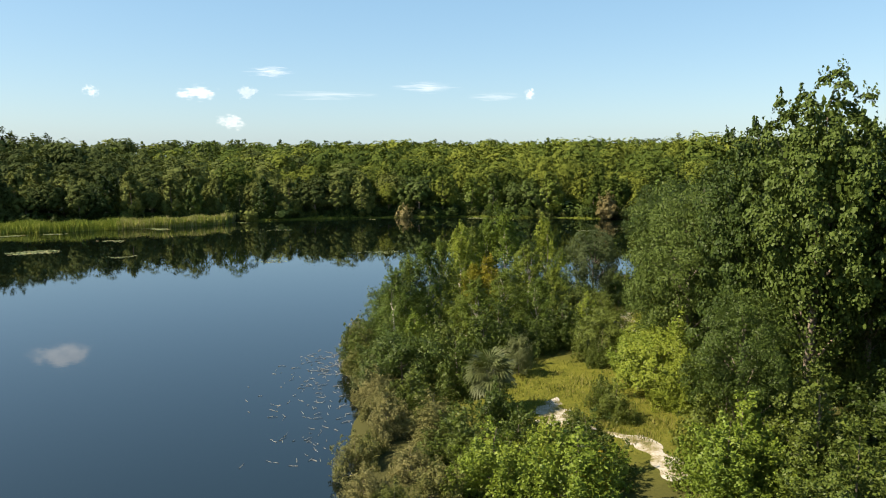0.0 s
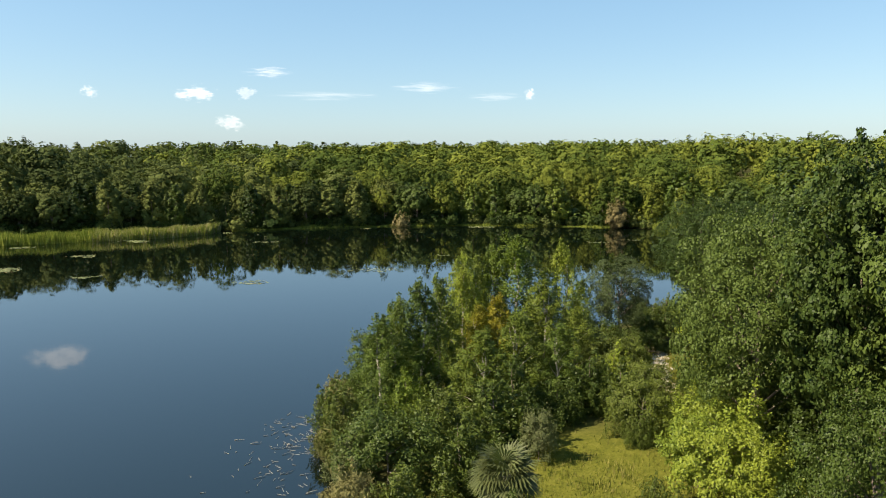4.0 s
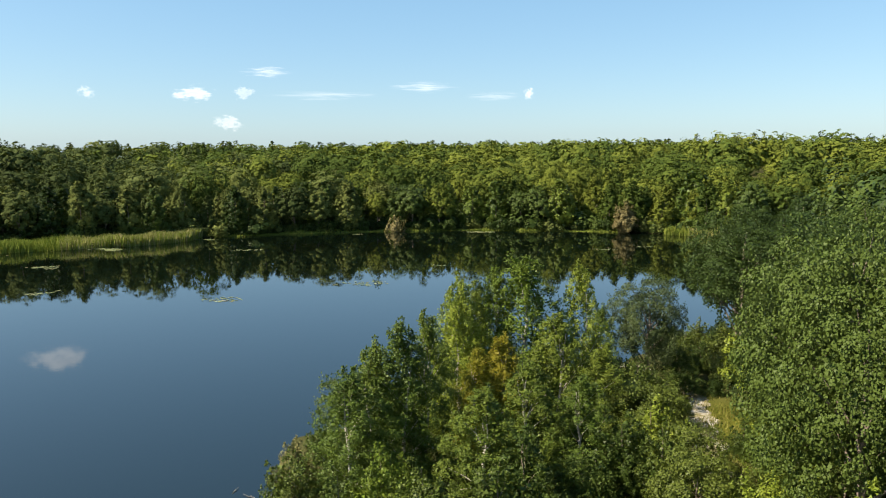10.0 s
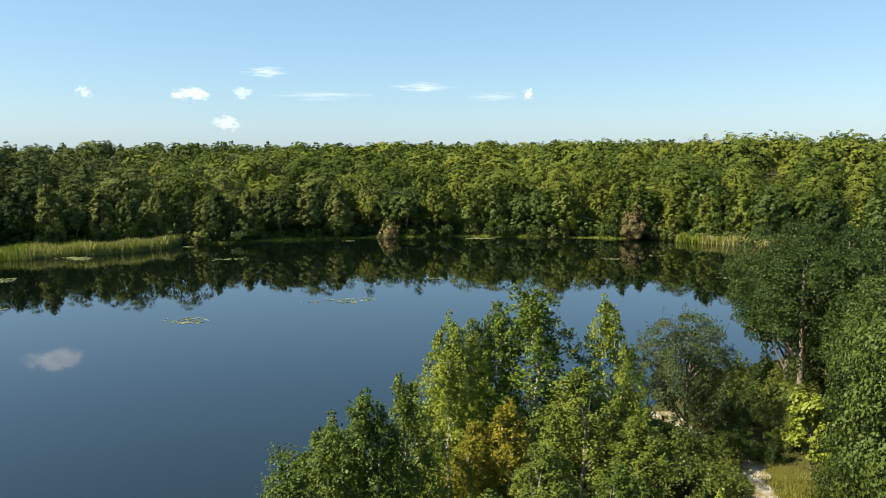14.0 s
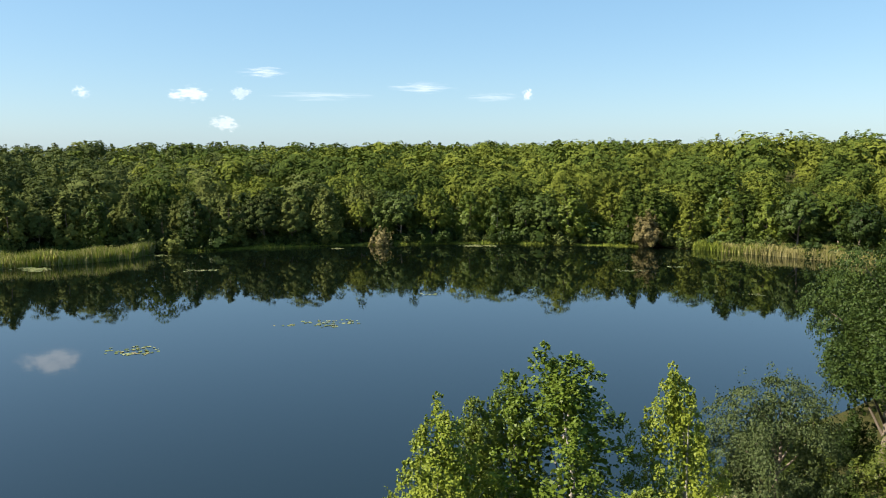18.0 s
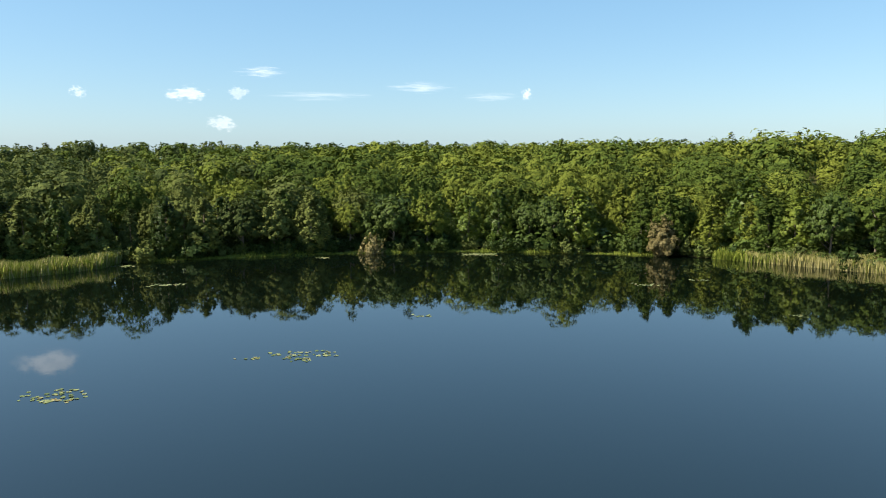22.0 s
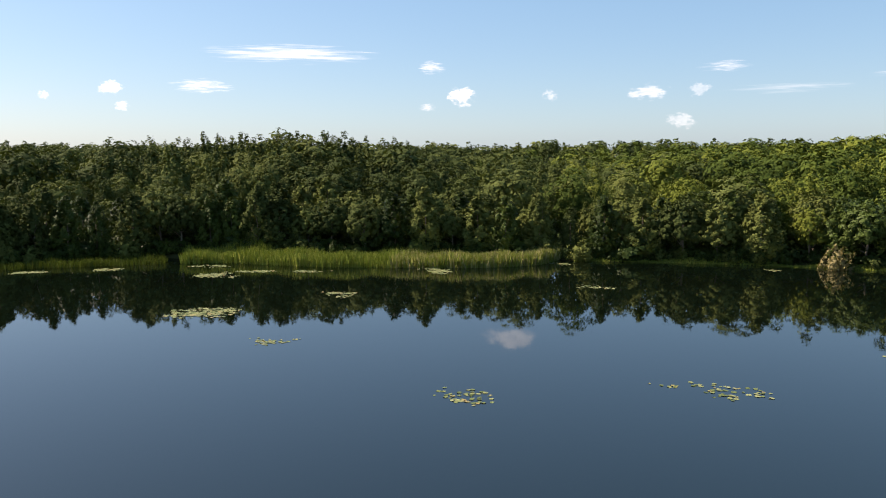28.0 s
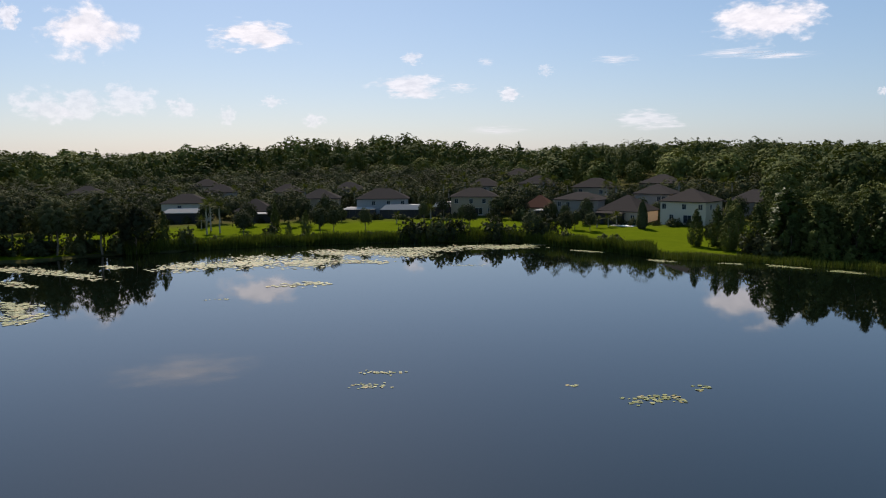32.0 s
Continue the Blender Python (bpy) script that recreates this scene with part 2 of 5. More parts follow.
SHORE = [(-4, 36), (-6, 46), (-7, 57), (-9, 66), (-10, 76), (-4, 86), (9, 93), (17, 98), (22, 104), (31, 111), (46, 122), (66, 136),
         (88, 156), (98, 176), (90, 190), (79, 199), (68, 210), (57, 219), (46, 225), (27, 228), (8, 231), (-9, 229), (-24, 226),
         (-40, 221), (-48, 218), (-57, 214), (-72, 207), (-85, 201), (-100, 193), (-115, 185), (-128, 176), (-140, 161), (-150, 147),
         (-157, 133), (-161, 122), (-173, 111), (-185, 100), (-190, 83), (-188, 63), (-185, 50), (-179, 28), (-171, 14), (-160, -2),
         (-152, -14), (-135, -33), (-100, -46), (-60, -48), (-28, -30), (-12, 0), (-6, 22)]
_polar = sorted((math.atan2(y - CENTRE[1], x - CENTRE[0]), math.hypot(x - CENTRE[0], y - CENTRE[1])) for x, y in SHORE)
_turns = np.array([a for a, _ in _polar])
_reach = np.array([r for _, r in _polar])


def shore_radius(angle):
    wobble = 0.9 * np.sin(angle * 37) + 0.6 * np.sin(angle * 71 + 1.3)
    return np.interp(angle, _turns, _reach, period=2 * math.pi) + wobble


def shore_distance(x, y):
    """Metres beyond the water's edge, roughly; negative on the lake."""
    dx, dy = np.asarray(x, float) - CENTRE[0], np.asarray(y, float) - CENTRE[1]
    return np.hypot(dx, dy) - shore_radius(np.arctan2(dy, dx))


def bump_at(x, y, cx, cy, size):
    return np.exp(-((x - cx) ** 2 + (y - cy) ** 2) / (2 * size * size))


def ground_height(x, y):
    x, y = np.asarray(x, float), np.asarray(y, float)
    s = shore_distance(x, y)
    out = np.clip(s, 0, None)
    gardens = np.clip((-x - 140) / 30, 0, 1) * np.clip((165 - y) / 25, 0, 1)
    z = 0.35 * np.minimum(out, 1.2) + 0.035 * np.clip(out - 1.2, 0, 60) * (1 - 0.6 * gardens) + 0.019 * np.clip(out - 61, 0, 700) * (1 - 0.25 * gardens)
    rise = np.clip((out - 6) / 40, 0, 1)
    z = z + 8.2 * bump_at(x, y, -172, 247, 34) + 8.0 * rise * bump_at(x, y, 150, 330, 80) - 7.0 * bump_at(x, y, -235, 510, 90)
    z = z + 13.0 * bump_at(x, y, -515, 23, 75) + 8.0 * rise * bump_at(x, y, -335, 185, 65) + 3.0 * bump_at(x, y, 40, 620, 110)
    z = z + 0.25 * np.sin(x * 0.11 + 1) * np.sin(y * 0.13) * np.minimum(out / 10, 1)
    near = bump_at(x, y, 15, 70, 30)
    z = z * (1 - 0.35 * near)
    return np.where(s < 0, np.maximum(s * 0.16, -2.2), z)


def west_zone(x, y):
    """1 in the garden suburb on the west shore."""
    bearing = np.degrees(np.arctan2(-(np.asarray(x) - 2.0), np.asarray(y) - 77.5))
    return (bearing > 66.8) & (bearing < 128) & (np.asarray(x) < -140)


def suburb(x, y):
    """1 where houses and gardens stand, as far back as the wood behind them."""
    bearing = np.degrees(np.arctan2(-(np.asarray(x) - 2.0), np.asarray(y) - 77.5))
    return west_zone(x, y) & (shore_distance(x, y) < np.where(bearing < 82, 110, 235))


def link_mesh(name, verts, faces, material, parent=None, label="", smooth=False, layers=None):
    """A mesh object from arrays: verts (n, 3), faces (m, 3 or 4)."""
    me = bpy.data.meshes.new(name)
    fill_mesh(me, verts, faces, layers)
    me.materials.append(material)
    if smooth:
        me.shade_smooth()
    ob = new(name, me)
    ob.parent = parent
    return tagged(ob, label)


def fill_mesh(me, verts, faces, layers=None):
    verts, faces = np.asarray(verts, np.float32), np.asarray(faces, np.int32)
    side = faces.shape[1]
    me.vertices.add(len(verts))
    me.vertices.foreach_set("co", verts.ravel())
    me.loops.add(faces.size)
    me.loops.foreach_set("vertex_index", faces.ravel())
    me.polygons.add(len(faces))
    me.polygons.foreach_set("loop_start", np.arange(0, faces.size, side, dtype=np.int32))
    for key, values in (layers or {}).items():
        me.attributes.new(key, "FLOAT", "POINT").data.foreach_set("value", np.asarray(values, np.float32))
    me.update(calc_edges=True)
    me.validate()


def part(name, bm, material, parent, label=""):
    """Link a bmesh as one mesh object under a thing or under a part."""
    me = bpy.data.meshes.new(name)
    bm.to_mesh(me)
    bm.free()
    me.materials.append(material)
    ob = new(name, me)
    ob.parent = parent
    return tagged(ob, label)


def thing(name, x, y, z, turn=0.0, label="", category="", group="", kind="", scale=1.0):
    ob = new(name)
    ob.empty_display_size = 0.3
    ob.matrix_world = pose(x, y, z, 0, 0, turn) @ Matrix.Scale(scale, 4)
    return tagged(ob, label, category, group, kind)


def unit(v):
    return v / np.maximum(np.linalg.norm(v, axis=-1, keepdims=True), 1e-9)


def leaves(where, facing, size, r, long=1.25):
    """Folded leaf-shaped pieces at the given places: four corners, two triangles' worth each."""
    n = len(where)
    facing = unit(facing)
    along = unit(np.cross(facing, unit(r.normal(size=(n, 3)))))
    across = np.cross(facing, along)
    size = np.broadcast_to(np.asarray(size, float), (n,)) * r.uniform(0.65, 1.35, n)
    a, b = along * (size * long / 2)[:, None], across * (size / 2)[:, None]
    fold = facing * (size * 0.12)[:, None]
    verts = np.stack([where - a, where + b + fold, where + a, where - b + fold], 1).reshape(-1, 3)
    return verts, np.arange(4 * n).reshape(-1, 4)


def sprays(where, facing, size, r):
    """Plain three-cornered leaf sprays for trees that stay far off."""
    n = len(where)
    facing = unit(facing)
    along = unit(np.cross(facing, unit(r.normal(size=(n, 3)))))
    across = np.cross(facing, along)
    size = (np.broadcast_to(np.asarray(size, float), (n,)) * r.uniform(0.65, 1.35, n))[:, None]
    verts = np.stack([where - along * size * 0.45 - across * size * 0.5, where - along * size * 0.4 + across * size * 0.55, where + along * size * 0.6], 1).reshape(-1, 3)
    return verts, np.arange(3 * n).reshape(-1, 3)




def lobes_of(kind, height, radius, r, share=1.0):
    """Centres and radii of the leafy clumps of a crown, spread evenly over its outline."""
    rows, grow = [], share ** -0.45
    if kind == "cone":
        count = int(104 * share)
        ribs = r.uniform(0, 2 * math.pi, 5)
        for k in range(count):
            u = ((k + r.random()) / count) ** 1.2
            a = 2.39996 * k + r.normal() * 0.25
            rib = 0.84 + 0.2 * max(math.cos(a - b) for b in ribs) ** 3
            reach = radius * (min(1.0, 0.62 + 1.5 * u) * (1 - u ** 2.2) ** 0.8 + 0.04) * rib
            d = reach * r.uniform(0.6, 0.98)
            rows.append((d * math.cos(a), d * math.sin(a), (0.05 + 0.93 * u) * height, radius * r.uniform(0.15, 0.25) * (1.15 - 0.55 * u)))
        rows += [(r.normal() * 0.03 * radius, r.normal() * 0.03 * radius, z * height, w * radius) for z, w in ((0.99, 0.07), (0.95, 0.11), (0.9, 0.15), (0.84, 0.19))]
        for _ in range(5):
            a, u = r.uniform(0, 2 * math.pi), r.uniform(0.55, 0.93)
            d = radius * (1 - u ** 2.2) ** 0.8 * r.uniform(0.6, 0.95)
            rows += [(d * math.cos(a), d * math.sin(a), (u + 0.05 + 0.035 * k) * height, radius * (0.13 - 0.03 * k)) for k in range(3)]
    elif kind in ("oak", "canopy", "round oak"):
        count, bulk = (92, 1.55) if kind == "round oak" else (int(165 * share), 1.0)
        boughs = unit(r.normal(size=(int(7.5 * height / radius), 3)) + (0, 0, 0.3))
        for k in range(count):
            z = 1 - 1.62 * (k + 0.5) / count
            a = 2.39996 * k + r.normal() * 0.2
            flat = math.sqrt(max(0.0, 1 - z * z))
            v = np.array((flat * math.cos(a), flat * math.sin(a), z))
            near = min(1.0, max(0.0, (float((boughs @ v).max()) - 0.82) / 0.14))
            if share > 0.9 and near < 0.2 and r.random() < 0.4:
                continue
            d = r.uniform(0.76, 1.04) * (0.68 + 0.34 * near)
            high = height * (0.55 + z * d * 0.41) if kind != "canopy" else height * (0.68 + z * d * 0.29)
            rows.append((v[0] * d * radius, v[1] * d * radius, high, radius * (r.uniform(0.075, 0.125) if share > 0.9 else r.uniform(0.1, 0.17)) * (0.85 + 0.45 * near) * bulk))
    elif kind == "thicket":
        stems = max(2, int(13 * share))
        for k in range(stems):
            a, d = 2.4 * k + r.normal() * 0.4, radius * 0.82 * (k / stems) ** 0.55
            tall = height * (1.0 if k == 0 else r.uniform(0.5, 0.97) * (1.05 - 0.35 * k / stems))
            for u in np.arange(0.12, 0.99, 0.15):
                wide = radius * r.uniform(0.16, 0.27) * (1.2 - 0.75 * u)
                rows.append((d * math.cos(a) + r.normal() * 0.1 * radius, d * math.sin(a) + r.normal() * 0.1 * radius, tall * u, wide))
    elif kind == "pine":
        for k in range(int(26 * share)):
            u = r.uniform(0.42, 1.0)
            a, d = r.uniform(0, 2 * math.pi), radius * r.uniform(0.15, 0.95) * (1.15 - 0.64 * (u - 0.42) * 1.7)
            rows.append((d * math.cos(a), d * math.sin(a), u * height, radius * r.uniform(0.2, 0.34)))
        rows.append((0, 0, height * 0.98, radius * 0.2))
    elif kind == "bush":
        count = int(52 * share)
        for k in range(count):
            z = 1 - 1.15 * (k + 0.5) / count
            a, flat = 2.39996 * k + r.normal() * 0.3, math.sqrt(max(0.0, 1 - z * z))
            d = r.uniform(0.65, 1.0)
            rows.append((flat * math.cos(a) * d * radius, flat * math.sin(a) * d * radius, height * (0.3 + 0.62 * z * d) if z > -0.1 else height * 0.16, radius * r.uniform(0.15, 0.28)))
    return np.array(rows) * (1, 1, 1, grow)


def crown(kind, height, radius, count, leaf, seed, droop=0.0, form=0.5, shoots=0.3, inside=0.2, toss=0.5, deep_size=1.7, share=1.0, far_off=False, fill=0.0):
    """Leaf arrays of one crown that stands at the origin. form: how far leaves turn outwards as one dome."""
    r = np.random.default_rng(seed)
    lobes = lobes_of(kind, height, radius, r, share)
    middle = np.array((0, 0, height * (0.5 if kind != "bush" else 0.2)))
    pick = r.choice(len(lobes), count, p=lobes[:, 3] ** 2 / (lobes[:, 3] ** 2).sum())
    away = unit((lobes[:, :3] - middle) * (1, 1, radius / height * 2))
    way = unit(r.normal(size=(count, 3)) * (0.85, 0.85, 0.72) + away[pick] * 0.8 + (0, 0, 0.55))
    far = lobes[pick, 3] * (1 - 0.4 * r.random(count) ** 2.0)
    where = lobes[pick, :3] + way * far[:, None] * ((0.9, 0.9, 1.3) if kind in ("cone", "thicket") else (1.1, 1.1, 0.78))
    # upright shoots that break the outline
    number = 4 * len(lobes)
    root = r.integers(len(lobes), size=number)
    out = unit(r.normal(size=(number, 3)) * 0.7 + away[root] + (0, 0, 0.4))
    tip = unit(out * 0.6 + (0, 0, 0.8) + r.normal(size=(number, 3)) * 0.2)
    length = lobes[root, 3] * r.uniform(0.5, 1.3, number)
    some = np.flatnonzero(r.random(count) < shoots)
    which = r.integers(number, size=len(some))
    along = r.random(len(some))[:, None] ** 0.8
    where[some] = (lobes[root, :3] + out * lobes[root, 3][:, None] * 0.7)[which] + tip[which] * along * length[which][:, None]
    where[some] += r.normal(size=(len(some), 3)) * 0.1 * lobes[root, 3][which][:, None] * (1.5 - along)
    where[:, 2] = np.maximum(where[:, 2], 0.1)
    where[:, 2] -= droop * r.random(count) ** 3
    dome = unit((where - middle) * (1, 1, radius / height * 2))
    facing = way * 0.75 + dome * form + r.normal(size=(count, 3)) * toss + (0, 0, 0.15)
    build = sprays if far_off else leaves
    verts = build(where, facing, leaf, r)[0]
    # larger shaded sprays deep inside keep the light out
    deep = int(count * inside)
    core = lobes[r.integers(len(lobes), size=deep), :3] * (0.66, 0.66, 0.93) + r.normal(size=(deep, 3)) * radius * 0.07
    verts = np.concatenate([verts, build(core, r.normal(size=(deep, 3)), leaf * deep_size, r)[0]])
    if fill:
        # leaves over the whole dome close the gaps between the clumps
        some = int(count * fill)
        out = unit(r.normal(size=(some, 3)) + (0, 0, 0.3))
        high = height * 0.5 if kind != "bush" else height * 0.3
        taper = np.clip(1.0 - 0.75 * np.maximum(out[:, 2:], 0), 0.2, 1) if kind == "cone" else 1.0
        dome = out * (radius * 0.72, radius * 0.72, height * 0.34) * r.uniform(0.7, 1.0, (some, 1)) * np.where(np.arange(3) < 2, taper, 1.0) + (0, 0, high)
        verts = np.concatenate([verts, build(dome, out + r.normal(size=(some, 3)) * (0.35 if form > 0.6 else 0.8), leaf * (1.35 if form > 0.6 else 0.95), r)[0]])
    return (verts, np.arange(len(verts)).reshape(-1, 3 if far_off else 4)), lobes


def limb_arrays(rows, sides=6):
    """Tapered limbs: rows of (start, end, radius at start, radius at end), bent a little."""
    verts, faces, base = [], [], 0
    turn = np.linspace(0, 2 * math.pi, sides, endpoint=False)
    for a, b, ra, rb in rows:
        a, b = np.array(a, float), np.array(b, float)
        ahead = unit(b - a)
        side = unit(np.cross(ahead, (0.31, 0.95, 0.1)))
        up = np.cross(ahead, side)
        sag = np.linalg.norm(b - a) * 0.05
        for k, u in enumerate((0, 0.5, 1)):
            middle = a + (b - a) * u + side * sag * math.sin(u * math.pi)
            ring = middle + (ra + (rb - ra) * u) * (np.cos(turn)[:, None] * side + np.sin(turn)[:, None] * up)
            verts.append(ring)
            if k:
                i = np.arange(sides)
                j = (i + 1) % sides
                o = base + (k - 1) * sides
                faces.append(np.stack([o + i, o + j, o + sides + j, o + sides + i], 1))
        base += 3 * sides
    return np.concatenate(verts), np.concatenate(faces)


def trunk_arrays(height, radius, lobes, seed, girth, limbs=9):
    r = np.random.default_rng(seed)
    lean = r.normal(size=2) * 0.03 * height
    top = (lean[0], lean[1], height * 0.86)
    rows = [((0, 0, -0.4), (lean[0] * 0.4, lean[1] * 0.4, height * 0.4), girth, girth * 0.7),
            ((lean[0] * 0.4, lean[1] * 0.4, height * 0.4), top, girth * 0.7, girth * 0.15)]
    for k in r.choice(len(lobes), min(limbs, len(lobes)), replace=False):
        x, y, z, _ = lobes[k]
        u = max(0.18, min(0.8, z / height - 0.22))
        rows.append(((lean[0] * u, lean[1] * u, height * u), (x * 0.85, y * 0.85, z), girth * 0.35, girth * 0.07))
    return limb_arrays(rows)


class TreeKind:
    """One modelled tree: trunk and crown meshes, to be copied."""

    def __init__(self, kind, height, radius, count, leaf, seed, girth=0.16, limbs=9, droop=0.0, far_off=False, form=0.5, toss=0.55, fill=0.0):
        self.height, self.radius = height, radius
        if kind is None:
            return
        (verts, faces), lobes = crown(kind, height, radius, count, leaf, seed, droop, shoots=0.36 if kind in ('cone', 'thicket') else 0.22, form=form, toss=toss, far_off=far_off, fill=fill)
        self.crown = bpy.data.meshes.new("crown")
        fill_mesh(self.crown, verts, faces, {"tint": np.zeros(len(verts))})
        self.trunk = bpy.data.meshes.new("trunk")
        fill_mesh(self.trunk, *trunk_arrays(height, radius, lobes, seed + 50, girth, limbs))
        self.trunk.shade_smooth()

    def coloured(self, leaf, bark):
        """The same tree with other leaves."""
        twin = TreeKind(None, self.height, self.radius, 0, 0, 0)
        twin.crown, twin.trunk = self.crown.copy(), self.trunk
        twin.crown.materials.clear()
        twin.crown.materials.append(leaf)
        if not twin.trunk.materials:
            twin.trunk.materials.append(bark)
        return twin

    def plant(self, name, x, y, height, label, group="", width=1.0, category="tree", z=None):
        root = thing(name, x, y, float(ground_height(x, y)) - 0.05 if z is None else z, rng.uniform(0, 360), label, category, group)
        k = height / self.height
        root.scale = (k * width, k * width, k)
        for key, me in (("trunk", self.trunk), ("crown", self.crown)):
            ob = new(key, me)
            ob.parent = root
        return root


def scatter(x0, x1, y0, y1, gap, r, jitter=0.42):
    """Uneven rows of places, about gap metres apart."""
    xs, ys = np.meshgrid(np.arange(x0, x1, gap), np.arange(y0, y1, gap))
    xs[1::2] += gap / 2
    p = np.stack([xs.ravel(), ys.ravel()], 1)
    return p + r.uniform(-jitter, jitter, p.shape) * gap


def stand_tint(x, y, chance):
    """Leaf tone of one tree in a wood: patches of alike trees, tinted lighter towards the sunlit north-east."""
    patch = 0.2 * math.sin(x * 0.061 + 1.7 * math.sin(y * 0.023)) + 0.14 * math.sin(y * 0.083 + x * 0.021)
    # the x term paints the brighter, sun-facing north-east into the tint
    return min(0.98, max(0.02, 0.43 + patch + 0.0014 * max(-110.0, min(90.0, x + 20)) + 0.62 * (chance - 0.5)))


def woods(name, places, heights, widths, kinds, material, label):
    """Far trees that nobody could count, as one leafy mesh."""
    r = np.random.default_rng(len(places))
    all_verts, tints = [], []
    zs = ground_height(places[:, 0], places[:, 1])
    for (x, y), z, h, w in zip(places, zs, heights, widths):
        v = kinds[r.integers(len(kinds))]
        a, k = r.uniform(0, 2 * math.pi), h / v[1]
        c, s = math.cos(a) * k * w, math.sin(a) * k * w
        p = v[0]
        all_verts.append(np.stack([p[:, 0] * c - p[:, 1] * s + x, p[:, 0] * s + p[:, 1] * c + y, p[:, 2] * k + z - 0.2], 1).astype(np.float32))
        tints.append(np.full(len(p), stand_tint(x, y, r.random()), np.float32))
    verts = np.concatenate(all_verts)
    ob = link_mesh(name, verts, np.arange(len(verts)).reshape(-1, 3), material, layers={"tint": np.concatenate(tints)})
    return tagged(ob, label, "woods", "", "stuff")


# ---- ground ----
def build_ground():
    turns = np.linspace(-math.pi, math.pi, 900, endpoint=False)
    steps = [-60, -25, -10, -5, -2.5, -1, -0.3, 0.4, 1.2, 2.2, 3.5, 5, 7, 9.5, 12, 15, 18, 22, 26, 31, 37, 44, 52, 62, 75, 90, 110, 135,
             165, 200, 250, 320, 420, 560, 760, 1050, 1500, 2200, 3200, 4700]
    edge = shore_radius(turns)
    rings = [np.stack([CENTRE[0] + np.maximum(edge + s, 2 + 0.01 * k) * np.cos(turns), CENTRE[1] + np.maximum(edge + s, 2 + 0.01 * k) * np.sin(turns)], 1)
             for k, s in enumerate(steps)]
    flat = np.concatenate(rings)
    z = ground_height(flat[:, 0], flat[:, 1])
    s = shore_distance(flat[:, 0], flat[:, 1])
    n, m = len(turns), len(steps)
    i, k = np.meshgrid(np.arange(n), np.arange(m - 1))
    j = (i + 1) % n
    faces = np.stack([k * n + i, (k + 1) * n + i, (k + 1) * n + j, k * n + j], -1).reshape(-1, 4)
    west = west_zone(flat[:, 0], flat[:, 1])
    lawn = np.where(west & (s > 1.5), 1.0, 0.0) * np.clip((62 - s) / 14, 0, 1)
    meadow = np.clip(1.5 * bump_at(flat[:, 0], flat[:, 1], 9, 56, 6) + 1.4 * bump_at(flat[:, 0], flat[:, 1], 20, 79, 4) + bump_at(flat[:, 0], flat[:, 1], 12, 48, 6), 0, 1)
    ob = link_mesh("ground", np.column_stack([flat, z]), faces, GROUND, smooth=True, layers={"lawn": lawn, "meadow": meadow})
    tagged(ob, "gently rising ground of leaf litter, grass and lawn round a lake", "ground", kind="structure")


def build_lake():
    turns = np.linspace(-math.pi, math.pi, 360, endpoint=False)
    bm = bmesh.new()
    edge = shore_radius(turns) + 3.0
    bm.faces.new([bm.verts.new((CENTRE[0] + r * math.cos(a), CENTRE[1] + r * math.sin(a), 0.0)) for a, r in zip(turns, edge)])
    bmesh.ops.triangulate(bm, faces=bm.faces)
    ob = part("water", bm, WATER, None)
    tagged(ob, "still dark blue lake water mirroring sky and trees", "water", kind="structure")


def build_path(line, wide, label):
    """A stretch of the sandy footpath with a ragged edge."""
    pts = np.array(line, float)
    u = np.linspace(0, len(pts) - 1, 120)
    x, y = np.interp(u, range(len(pts)), pts[:, 0]), np.interp(u, range(len(pts)), pts[:, 1])
    w = np.interp(u, range(len(pts)), wide) * (1 + 0.25 * np.sin(u * 7) + 0.2 * np.sin(u * 17))
    dx, dy = np.gradient(x), np.gradient(y)
    size = np.hypot(dx, dy)
    verts = []
    for k in np.linspace(-1, 1, 7):
        px, py = x - dy / size * w * k, y + dx / size * w * k
        verts.append(np.column_stack([px, py, ground_height(px, py) + 0.05 - 0.06 * k * k]))
    n = len(x)
    i, k = np.meshgrid(np.arange(n - 1), np.arange(6))
    faces = np.stack([k * n + i, k * n + i + 1, (k + 1) * n + i + 1, (k + 1) * n + i], -1).reshape(-1, 4)
    ob = link_mesh("path", np.concatenate(verts), faces, SAND, smooth=True)
    tagged(ob, label, "path", kind="structure")


build_ground()
build_lake()
build_path([(12.8, 39), (11.9, 44.4), (9.6, 46.6), (7.2, 48.6), (7.0, 50.6), (7.9, 53.0)], [0.9, 0.9, 0.12, 1.2, 1.1, 0.1], "bare pale sand at the edge of the grassy clearing")
build_path([(14.4, 65.4), (15.4, 67.5), (16.6, 70.5), (17.8, 74.8), (19.2, 81), (20.6, 85.5), (19.4, 88.5), (18.0, 91.5), (17.5, 96)], [0.3, 0.8, 1.0, 1.1, 1.0, 0.6, 0.6, 1.0, 1.5], "pale sandy footpath with tufts of dry grass")

